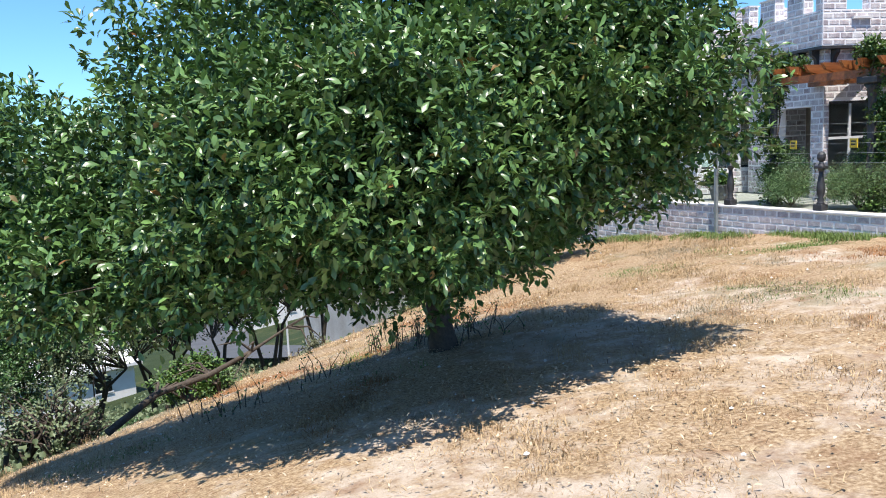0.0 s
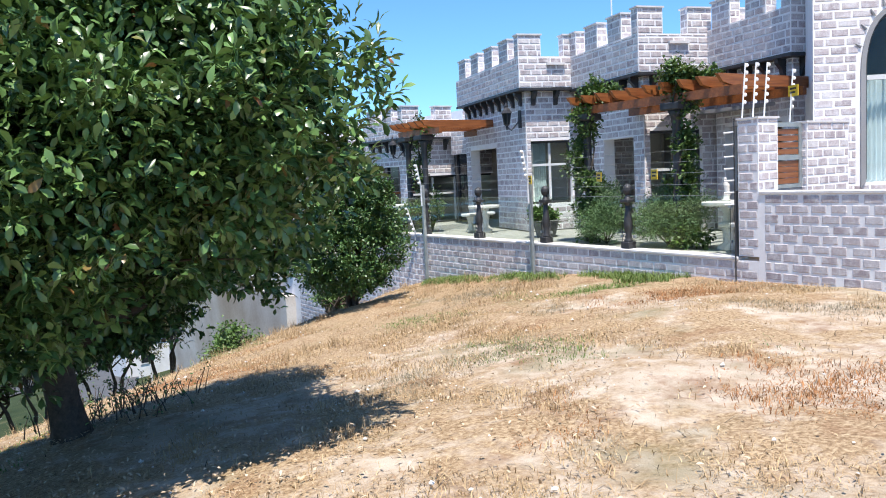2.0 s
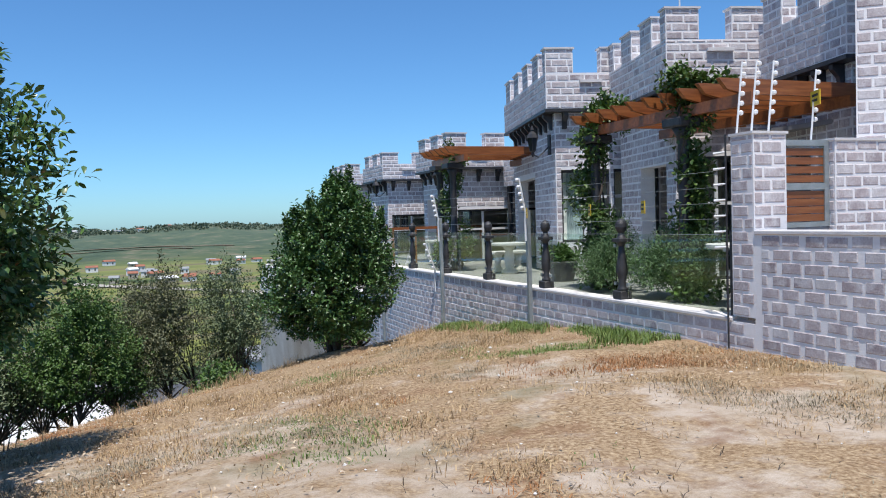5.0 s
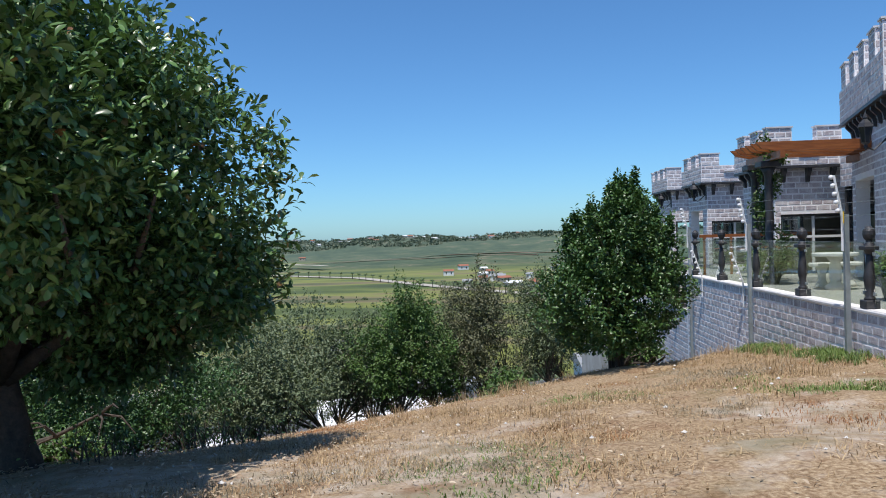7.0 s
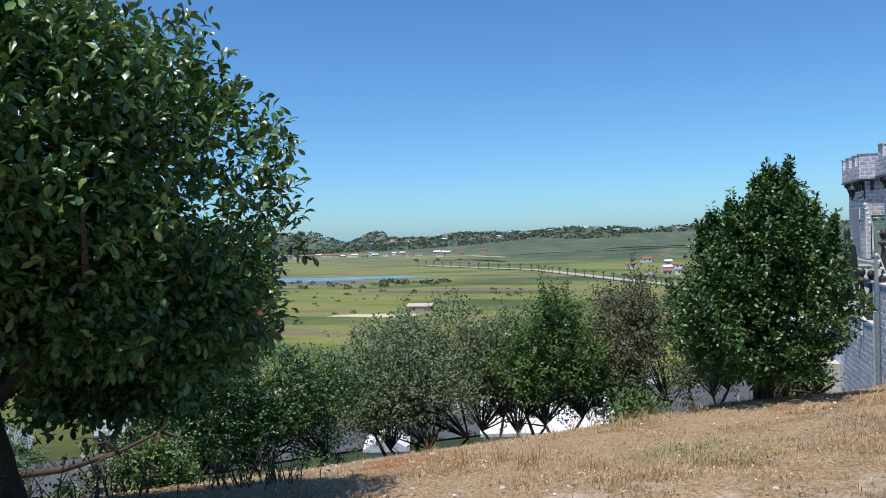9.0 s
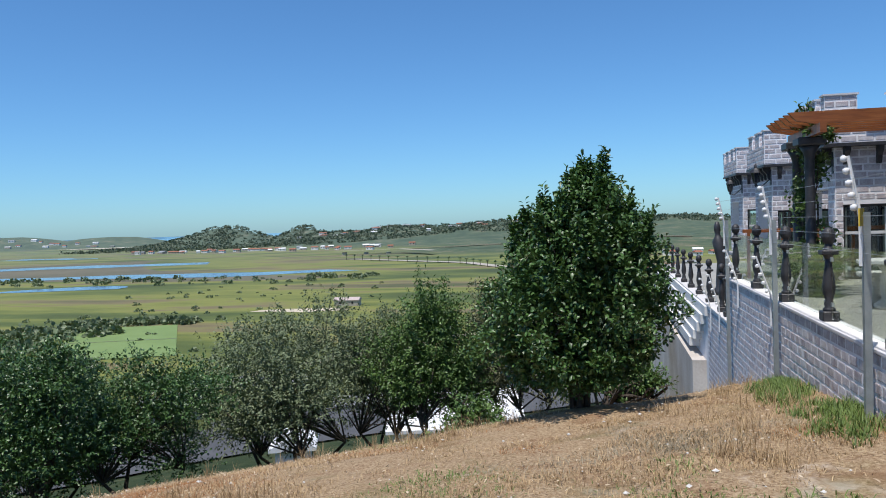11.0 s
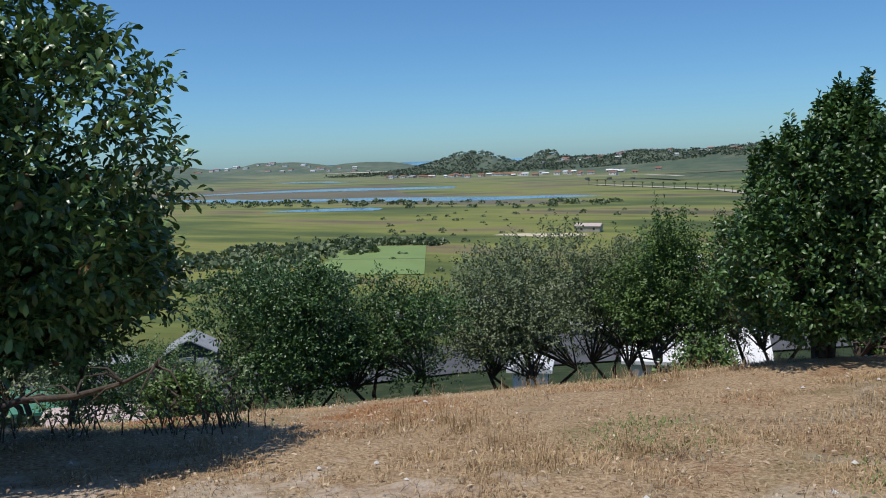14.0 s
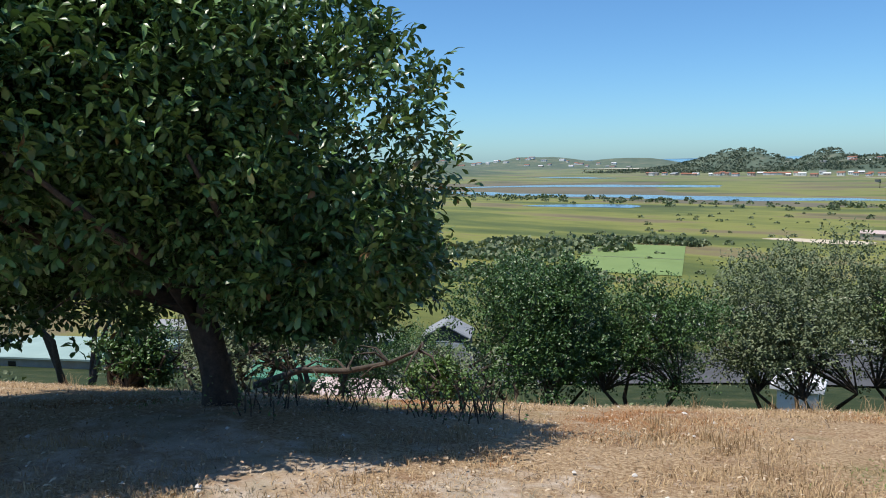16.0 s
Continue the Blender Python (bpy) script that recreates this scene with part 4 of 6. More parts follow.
def arch_tower():
    """A big angled tower with a tall pointed window."""
    a, b = Vector((1.95, -4.9, 0)), Vector((5.4, -7.48, 0))
    u = (b - a).normalized()
    out = Vector((u.y, -u.x, 0))
    L = (b - a).length
    H = 7.6
    s0, s1, z0, zs, za = 0.86, 1.92, 1.05, 2.95, 3.95

    def arch(inset):
        w = (s1 - s0) / 2 - inset
        c = (s0 + s1) / 2
        h = za - zs - inset
        pts = [(c - w, z0 + inset)]
        for i in range(9):
            q = i / 8
            pts.append((c - w * math.cos(q * math.pi / 2) ** 0.9, zs + h * math.sin(q * math.pi / 2)))
        right = [(2 * c - s, z) for s, z in reversed(pts[:-1])]
        return pts + right

    def P(s, z, d=0.0):
        return a + u * s + out * d + Vector((0, 0, z))

    t = thing("castle_tower", "tall whitewashed block tower with a pointed window", "tower")
    bm = bmesh.new()
    ring = arch(0.0)
    outer = [bm.verts.new(P(s, z)) for s, z in ((0, -0.6), (L, -0.6), (L, H), (0, H))]
    inner = [bm.verts.new(P(s, z)) for s, z in ring]
    k = 9
    bm.faces.new([outer[3], outer[0], inner[0]] + [])
    bm.faces.new([outer[0], outer[1], inner[-1], inner[0]])
    bm.faces.new([outer[1], outer[2], inner[-1]])
    bm.faces.new([outer[3]] + inner[0:k + 1][::1])
    bm.faces.new([outer[2], outer[3]] + inner[k:])
    back = [bm.verts.new(P(s, z, -0.3)) for s, z in ring]
    for i in range(len(ring)):
        j = (i + 1) % len(ring)
        bm.faces.new((inner[i], inner[j], back[j], back[i]))
    part("tower_wall", bm, MORTAR, t)
    bm = bmesh.new()
    cs = [(*P(0, 0, -0.001).xy,), (*P(L, 0, -0.001).xy,), (9.2, -7.0), (9.2, -2.6), (4.1, -3.3)]
    lo = [bm.verts.new((x, y, -0.6)) for x, y in cs]
    hi = [bm.verts.new((x, y, H)) for x, y in cs]
    for i in range(1, 5):
        j = (i + 1) % 5
        bm.faces.new((lo[i], lo[j], hi[j], hi[i]))
    bm.faces.new(hi)
    part("tower_side", bm, MORTAR, t)
    v, f = [], []
    holes = []
    z = 0.0
    while z < H:
        hw = 0.0
        zz = z + BH / 2 - 0.6
        if z0 - 0.05 < zz < zs:
            hw = (s1 - s0) / 2 + 0.16
        elif zs <= zz < za + 0.12:
            q = (zz - zs) / (za + 0.16 - zs)
            hw = ((s1 - s0) / 2 + 0.16) * max(0.0, 1 - q * q) ** 0.6
        if hw:
            c = (s0 + s1) / 2
            holes.append((c - hw, c + hw, z + 0.02, z + BH - 0.02))
        z += BH
    brickwork(v, f, P(0, -0.6), u, out, L, H, holes, 500)
    tagged(raw("block_field", v, f, BRICK, t), kind="stuff")
    # moulded frame round the arch
    for name, i0, i1, d0, d1, mat in (("surround", -0.08, 0.0, -0.1, 0.03, PLASTER), ("window_frame", 0.0, 0.06, -0.16, -0.08, FRAME_DARK)):
        bm = bmesh.new()
        o, n = arch(i0), arch(i1)
        q = [[bm.verts.new(P(s, z, d)) for s, z in r] for r, d in ((o, d0), (o, d1), (n, d1), (n, d0))]
        for i in range(len(o) - 1):
            for m in range(4):
                A, B = q[m], q[(m + 1) % 4]
                bm.faces.new((A[i], A[i + 1], B[i + 1], B[i]))
        part(name, bm, mat, t)
    for i in range(9):
        q = math.pi * (0.12 + 0.76 * i / 8)
        c = (s0 + s1) / 2
        w = (s1 - s0) / 2 + 0.12
        s, z = c - w * (1 if q < math.pi / 2 else -1) * abs(math.cos(q)) ** 0.9, zs + (za - zs + 0.12) * math.sin(q)
        bm = bmesh.new()
        tube(bm, [P(s, z, 0.0), P(c + (s - c) * 1.16, z + 0.10 * math.sin(q) + 0.02, 0.02)], [0.035, 0.008], 5)
        part("crocket", bm, PLASTER, t)
    bm = bmesh.new()
    bm.faces.new([bm.verts.new(P(s, z, -0.12)) for s, z in arch(0.03)])
    pane = part("pane", bm, GLASS, t)
    pane.visible_shadow = False
    c = (s0 + s1) / 2
    for q0, q1, r0, r1 in ((s0 + 0.06, s1 - 0.06, zs - 0.14, zs - 0.06), (c - 0.02, c + 0.02, zs - 0.06, za - 0.1)):
        bm = bmesh.new()
        vs = [bm.verts.new(P(s, z, d)) for d in (-0.15, -0.09) for s, z in ((q0, r0), (q1, r0), (q1, r1), (q0, r1))]
        for fc in ((0, 1, 2, 3), (7, 6, 5, 4), (0, 4, 5, 1), (1, 5, 6, 2), (2, 6, 7, 3), (3, 7, 4, 0)):
            bm.faces.new([vs[i] for i in fc])
        part("glazing_bar", bm, FRAME_PALE, t)
    bm = bmesh.new()
    n = 46
    lo, hi = [], []
    for i in range(n + 1):
        s = s0 + (s1 - s0) * i / n
        d = -0.32 + 0.03 * math.sin(i * 1.7)
        lo.append(bm.verts.new(P(s, z0, d)))
        hi.append(bm.verts.new(P(s, zs - 0.1, d)))
    for i in range(n):
        bm.faces.new((lo[i], lo[i + 1], hi[i + 1], hi[i]))
    part("curtain", bm, CURTAIN, t, "pale sheer curtain", True)


arch_tower()
tagged(part("terrace", boxed(WX1, 9.0, -4.94, 10.45, -0.5, -0.025), PAVE), "pale grey paved terrace", "terrace", kind="structure")
tagged(part("terrace_lower", boxed(WX1, 9.0, 10.46, 34, -1.6, -1.02), PAVE), "lower paved terrace", "terrace", kind="structure")


# ---- balustrade, fence and terrace things ----
def baluster():
    t = thing("baluster", "dark cast baluster with a ribbed ball finial", "baluster", group="balusters on the terrace wall")
    part("plinth", boxed(-0.13, 0.13, -0.13, 0.13, 0.0, 0.13, bevel=0.015), IRON, t)
    part("shaft", lathe(bmesh.new(), [(0.10, 0.13), (0.10, 0.16), (0.07, 0.18), (0.085, 0.22), (0.06, 0.26), (0.095, 0.36), (0.105, 0.44), (0.09, 0.56), (0.06, 0.72), (0.055, 0.80)], 18), IRON, t, smooth=True)
    part("capital", boxed(-0.13, 0.13, -0.13, 0.13, 0.86, 0.92, bevel=0.012), IRON, t)
    part("neck", lathe(bmesh.new(), [(0.055, 0.80), (0.09, 0.86)], 16), IRON, t)
    prof = [(0.09, 0.92), (0.06, 0.97), (0.055, 1.0)]
    for i in range(13):
        a = -1.25 + 2.75 * i / 12
        prof.append((max(0.012, 0.105 * math.cos(a) * (1 + 0.03 * (i % 2))), 1.10 + 0.115 * math.sin(a)))
    part("ball_finial", lathe(bmesh.new(), prof, 18), IRON, t)
    for o in t.children:
        o.scale = (0.82, 0.82, 1.0)
    return t


b0 = baluster()
b0.matrix_basis = pose(0, -2.4, 0)
for y in (0.0, 2.5, 4.97, 7.44, 9.9):
    copy_thing(b0, pose(0, y, 0))
for i, y in enumerate((11.2, 12.2, 14.6, 17.0, 19.4, 21.8, 24.2, 26.6)):
    copy_thing(b0, pose(0, y, -1.0))


def glass_panel(y0, y1, z):
    t = thing("glass_panel", "clear greenish glass balustrade panel", "glass panel", (0, y0, z), group="glass panels of the balustrade")
    w = y1 - y0
    p = part("pane", boxed(-0.006, 0.006, 0.16, w - 0.16, 0.03, 0.98), GLASS, t)
    p.visible_shadow = False
    for u in (0.13, w - 0.19):
        for q in (0.2, 0.78):
            part("clamp", boxed(-0.02, 0.02, u, u + 0.06, q, q + 0.05), STEEL, t)
    return t


ys = [-4.85, -2.4, 0.0, 2.5, 4.97, 7.44, 9.9]
for a, b in zip(ys, ys[1:]):
    glass_panel(a, b, 0.0)


def fence_post(y, zbase, ztop, tip):
    t = thing("fence_post", "galvanised fence post with white insulators", "fence post", (-0.23, y, 0), group="electric fence posts")
    part("pole", boxed(-0.035, 0.035, -0.035, 0.035, zbase, ztop), STEEL, t)
    br = bmesh.new()
    tube(br, [(-0.05, 0, ztop - 0.55), (-0.05, 0, ztop - 0.05), (-0.16, 0, tip)], [0.022, 0.022, 0.018], 6)
    arm = part("bracket", br, PORCELAIN, t, "white bracket")
    for i in range(5):
        u = i / 4
        z = ztop + 0.05 + (tip - ztop - 0.08) * u
        x = -0.05 - 0.11 * (z - ztop + 0.05) / (tip - ztop + 0.05) - 0.045
        part("insulator", lathe(bmesh.new(), [(0.012, z - 0.035), (0.035, z - 0.02), (0.035, z + 0.02), (0.012, z + 0.035)], 10, x, 0), PORCELAIN, arm, smooth=True)
    return t


fence_post(0.22, -0.85, 1.40, 1.98)
fence_post(4.7, -1.85, 1.32, 1.85)
fence_post(9.6, -2.8, 1.3, 1.8)


def wall_bracket(y, z0, z1, lean=-0.22):
    t = thing("wall_bracket", "white fence bracket with insulators on the wall", "fence bracket", (WX0 - 0.05, y, z0), group="fence brackets")
    h = z1 - z0
    part("arm", tube(bmesh.new(), [(0, 0, 0), (0, 0, h * 0.45), (lean, 0, h)], [0.018, 0.018, 0.014], 6), PORCELAIN, t)
    for i in range(5):
        u = 0.5 + 0.12 * i
        part("insulator", lathe(bmesh.new(), [(0.01, h * u - 0.03), (0.032, h * u - 0.015), (0.032, h * u + 0.015), (0.01, h * u + 0.03)], 8, lean * max(0, (u - 0.45) / 0.55) - 0.04, 0), PORCELAIN, t)


wall_bracket(5.3, -0.45, 0.72)
wall_bracket(8.6, -0.5, 0.7)
wall_bracket(11.4, -1.4, 0.0)
wall_bracket(13.0, -1.6, -0.2)


def pillar_fence():
    """The corner rod with its short brackets, and leaning strips on the pillar's top."""
    t = thing("corner_fence_rod", "dark rod with white fence insulators at the wall's end", "fence rod", (WX0 - 0.06, -4.93, 0.0))
    part("rod", tube(bmesh.new(), [(0, 0, -0.6), (0, 0, 2.2)], [0.012, 0.012], 6), IRON, t)
    for i in range(7):
        z = 0.85 + i * 0.19
        part("insulator", tube(bmesh.new(), [(0, 0.0, z), (-0.04, 0.16, z - 0.01)], [0.012, 0.02], 6), PORCELAIN, t)
    for k, (x, y) in enumerate(((-0.08, -5.0), (0.05, -5.1), (0.26, -5.15), (0.92, -5.15))):
        s = thing("fence_strip", "white leaning fence strip with insulators", "fence strip", (x, y, 2.2 if k < 3 else 2.12), group="fence strips on the pillars")
        part("strip", tube(bmesh.new(), [(0, 0, 0), (0.10, 0.0, 0.86)], [0.013, 0.011], 6), PORCELAIN, s)
        for i in range(6):
            z = 0.25 + 0.115 * i
            part("insulator", lathe(bmesh.new(), [(0.01, z - 0.03), (0.029, z - 0.015), (0.029, z + 0.015), (0.01, z + 0.03)], 8, 0.1 * z / 0.86 + 0.04, 0), PORCELAIN if k != 9 else INK, s)
    g = thing("post_glass_end", "dark end post of the glass balustrade", "post", (0, -4.86, 0))
    part("post", boxed(-0.04, 0.04, -0.06, 0.06, 0, 1.05), IRON, g)


pillar_fence()


def warning_sign(x, y, z):
    t = thing("warning_sign", "small yellow warning sign on the fence wires", "sign", (x, y, z), turn=-25, group="yellow fence signs")
    p = part("plate", boxed(-0.006, 0.006, -0.14, 0.14, -0.09, 0.09), YELLOW, t)
    part("bar", boxed(-0.009, -0.0061, -0.09, 0.09, 0.02, 0.05), INK, p)
    part("bar", boxed(-0.009, -0.0061, -0.07, 0.09, -0.04, -0.01), INK, p)


for q in ((-0.21, -3.27, 1.37), (-0.24, -1.91, 1.36), (-0.3, 0.12, 1.35), (0.95, -5.2, 2.62)):
    warning_sign(*q)
wires = thing("fence_wires", "thin steel fence wires strung along the wall", "fence wire")
for i in range(5):
    z = 1.0 + 0.19 * i
    part("wire", tube(bmesh.new(), [(-0.27 - 0.02 * i, -4.9, z), (-0.27 - 0.02 * i, 10, z - 0.05)], [0.0022, 0.0022], 4), STEEL, wires)


def pergola(name, x0, x1, yy, z, posts, beams, label):
    t = thing(name, label, "pergola")
    for y in yy:
        bm = bmesh.new()
        prof = [(x0 - 0.12, z + 0.19), (x0, z + 0.06), (x0 + 0.28, z), (x1, z), (x1, z + 0.2), (x0 - 0.12, z + 0.2)]
        a = [bm.verts.new((x, y - 0.035, q)) for x, q in prof]
        b = [bm.verts.new((x, y + 0.035, q)) for x, q in prof]
        bm.faces.new(a)
        bm.faces.new(list(reversed(b)))
        for i in range(6):
            j = (i + 1) % 6
            bm.faces.new((a[j], a[i], b[i], b[j]))
        part("rafter", bm, TIMBER, t)
    for x in beams:
        part("beam", boxed(x - 0.05, x + 0.05, yy[0] - 0.25, yy[-1] + 0.25, z - 0.16, z - 0.002), TIMBER, t)
    for x, y in posts:
        part("post", lathe(bmesh.new(), [(0.13, 0.0), (0.13, 0.1), (0.085, 0.16), (0.08, z - 0.5), (0.1, z - 0.42), (0.17, z - 0.3)], 16, x, y), IRON, t, "dark column", True)
        part("post_cap", boxed(x - 0.22, x + 0.22, y - 0.22, y + 0.22, z - 0.3, z - 0.162, bevel=0.02), IRON, t)


pergola("pergola", 0.25, 3.35, [5.25 + 0.35 * i for i in range(6)], 2.84, ((0.6, 5.9), (0.6, 6.8)), (0.6, 2.9), "varnished timber pergola on dark columns")
pergola("pergola", 0.45, 4.1, [-4.2 + 0.42 * i for i in range(10)], 2.82, ((0.7, -3.0), (0.7, -0.6)), (0.7, 2.4), "varnished timber pergola over the terrace windows")


def vine(x, y, z0, z1, w, n, label, sag=0.0):
    t = thing("climbing_vine", label, "vine", (0, 0, 0))
    bm = bmesh.new()
    for k in range(3):
        tube(bm, [(x + 0.1 * math.cos(k * 2 + i * 0.9), y + 0.1 * math.sin(k * 2 + i * 0.9), z0 + (z1 - z0) * i / 9) for i in range(10)], [0.018] * 10, 5)
    part("stem", bm, BARK, t)
    lobes = []
    for i in range(12):
        u = i / 11
        lobes.append((x + rng.normal() * 0.12, y + rng.normal() * 0.15, z0 + 0.2 + (z1 - z0) * u, w * (0.7 + 0.6 * rng.random()), w * (0.7 + 0.6 * rng.random()), 0.3))
    for i in range(3):
        lobes.append((x + 0.2 * i * sag, y - 0.28 * i, z1 + 0.1 + 0.05 * rng.normal(), 0.22, 0.3, 0.2))
    crown("foliage", lobes, n, 6, 0.085, 0.055, LEAF_VINE, t, reach=0.14, shell=0.2)


vine(0.72, -3.0, 0.0, 3.0, 0.32, 900, "green climbing vine on a pergola column", 0.5)
vine(0.75, -0.6, 0.0, 2.95, 0.33, 900, "green climbing vine wrapped round a column", 0.3)
vine(0.7, 6.2, 0.0, 2.8, 0.24, 420, "leafy vine climbing the pergola column", 0.0)


def hedge(x, y, rx, ry, h, n, label, mat=None, length=0.07):
    t = thing("terrace_shrub", label, "shrub", (x, y, -0.02), group="shrubs on the terrace")
    lobes = [(0.25 * rx * rng.normal(), 0.3 * ry * rng.normal(), h * (0.3 + 0.45 * rng.random()), rx * (0.6 + 0.3 * rng.random()), ry * (0.6 + 0.3 * rng.random()), h * 0.34) for _ in range(6)]
    tips = crown("foliage", lobes, n, 8, length, 0.014 if mat is None else 0.05, mat or LEAF_HERB, t, reach=0.2, shell=0.25, floor_z=0.05, up=0.9)
    bm = bmesh.new()
    limbs(bm, (0, 0, 0.0), tips, 14, 0.015, 4)
    part("stem", bm, BARK, t)


hedge(0.65, -1.15, 0.5, 0.72, 1.25, 1500, "feathery green rosemary shrub behind the glass")
hedge(0.75, -2.75, 0.55, 0.85, 1.25, 1900, "bushy green rosemary shrub behind the glass")
hedge(1.1, 1.35, 0.4, 0.4, 0.7, 300, "low green fern in a planter", LEAF_LIME, 0.12)
hedge(0.8, 6.0, 0.4, 0.5, 0.9, 400, "green shrub at the pergola column", LEAF_VINE, 0.08)
hedge(1.2, 7.8, 0.4, 0.5, 0.8, 300, "leafy rose bush on the terrace", LEAF_VINE, 0.07)


def planter(x, y, s):
    t = thing("planter_pot", "square grey planter on the terrace", "planter", (x, y, -0.02), group="planters")
    part("pot", lathe(bmesh.new(), [(0.18 * s, 0), (0.26 * s, 0.3 * s), (0.28 * s, 0.32 * s), (0.24 * s, 0.33 * s)], 14), POT, t)


planter(1.1, 1.35, 1.2)
planter(1.25, 7.7, 1.0)


def stone_table(x, y, w, h, label, turn=0.0):
    t = thing("stone_table", label, "table", (x, y, -0.02), group="pale stone tables", turn=turn)
    part("top", lathe(bmesh.new(), [(w * 0.93, h - 0.07), (w, h - 0.05), (w, h - 0.01), (w * 0.97, h)], 26), STONE, t)
    part("pedestal", lathe(bmesh.new(), [(0.2, 0), (0.2, 0.06), (0.1, 0.14), (0.12, h * 0.5), (0.09, h * 0.75), (0.17, h - 0.072)], 16), STONE, t, smooth=True)


stone_table(0.85, -4.0, 0.46, 0.86, "round pale stone garden table")
stone_table(1.2, 4.0, 0.42, 0.72, "round pale stone table by the pergola")
stone_table(1.3, 8.6, 0.5, 0.72, "round pale stone garden table")


def bench(x, y, turn, label):
    t = thing("stone_bench", label, "bench", (x, y, -0.02), turn=turn, group="pale stone benches")
    part("seat", boxed(-0.5, 0.5, -0.17, 0.17, 0.42, 0.5, bevel=0.02), STONE, t)
    for s in (-0.3, 0.3):
        part("leg", lathe(bmesh.new(), [(0.13, 0), (0.13, 0.05), (0.07, 0.15), (0.08, 0.3), (0.12, 0.42)], 12, s, 0), STONE, t, smooth=True)


bench(0.7, -4.45, 80, "curved pale stone bench beside the table")
bench(1.5, 4.7, 10, "pale stone bench on the terrace")


def figure(x, y, z, h, mat, label, base=0.0):
    """A small statue, one plain mesh."""
    prof = [(0.30, 0), (0.30, 0.06), (0.20, 0.10), (0.22, 0.28), (0.17, 0.45), (0.20, 0.60), (0.22, 0.72), (0.10, 0.80), (0.08, 0.83), (0.11, 0.88), (0.11, 0.93), (0.06, 0.99), (0.01, 1.0)]
    bm = lathe(bmesh.new(), [(r * h * (0.62 if h < 1 else 0.4), q * h) for r, q in prof], 14)
    for v in bm.verts:
        v.co.x += 0.03 * h * math.sin(v.co.z / h * 5)
        v.co.y += 0.02 * h * math.cos(v.co.z / h * 7)
    me = mesh_of("statue", bm, mat)
    me.polygons.foreach_set("use_smooth", [True] * len(me.polygons))
    ob = new("statue", me)
    ob.location = (x, y, z)
    tagged(ob, label, "statue")


figure(0.85, -3.95, 0.84, 0.42, STONE, "small pale stone figure on the table")
figure(0.62, 16.9, -1.02, 2.25, IRON, "tall dark garden statue on the lower terrace")


def lantern(x, y, z, label):
    t = thing("wall_lantern", label, "lantern", (x, y, z), group="castle wall lanterns")
    part("glass", lathe(bmesh.new(), [(0.07, -0.16), (0.12, 0.12)], 6), PANE, t)
    part("base", lathe(bmesh.new(), [(0.01, -0.3), (0.04, -0.24), (0.03, -0.2), (0.08, -0.162)], 8), IRON, t)
    part("roof", lathe(bmesh.new(), [(0.15, 0.122), (0.11, 0.2), (0.04, 0.27), (0.05, 0.3), (0.01, 0.4)], 6), IRON, t)
    for i in range(6):
        a = i * math.pi / 3
        part("rib", tube(bmesh.new(), [(0.072 * math.cos(a), 0.072 * math.sin(a), -0.16), (0.125 * math.cos(a), 0.125 * math.sin(a), 0.12)], [0.008, 0.008], 4), IRON, t)
    part("arm", tube(bmesh.new(), [(0, 0, -0.24), (0.14, 0, -0.3), (0.3, 0, -0.16), (0.42, 0, -0.05)], [0.018] * 4, 6), IRON, t)
    part("wall_plate", boxed(0.40, 0.44, -0.05, 0.05, -0.25, 0.2), IRON, t)


lantern(1.43, 3.15, 2.9, "black iron wall lantern under the battlement")
lantern(1.8, 22.6, 2.45, "black iron wall lantern at the far bay")
lantern(1.55, 16.1, 2.5, "black iron wall lantern under the parapet")
lantern(1.42, 9.2, 2.45, "black iron wall lantern beside the pergola")
for x, y0, y1, z in ((0.9, 8.0, 10.3, 1.02),):
    t = thing("terrace_rail", "brown timber rail across the terrace", "rail")
    part("rail", boxed(0.2, 3.3, 10.2, 10.27, 1.0, 1.08), TIMBER, t)
    for i in range(5):
        part("post", boxed(0.3 + i * 0.72, 0.36 + i * 0.72, 10.205, 10.265, -0.02, 0.998), TIMBER, t)
pole = thing("roof_mast", "thin pale mast on the roof", "mast")
part("mast", tube(bmesh.new(), [(6.5, 4.5, 2.7), (6.5, 4.5, 8.2)], [0.03, 0.02], 6), FRAME_PALE, pole)
lp = thing("road_lamp", "white steel pole beside the side road", "pole", (-1.6, 34, zg(-1.6, 34)))
part("pole", tube(bmesh.new(), [(0, 0, -0.2), (0, 0, 4.6)], [0.07, 0.06], 8), FRAME_PALE, lp)


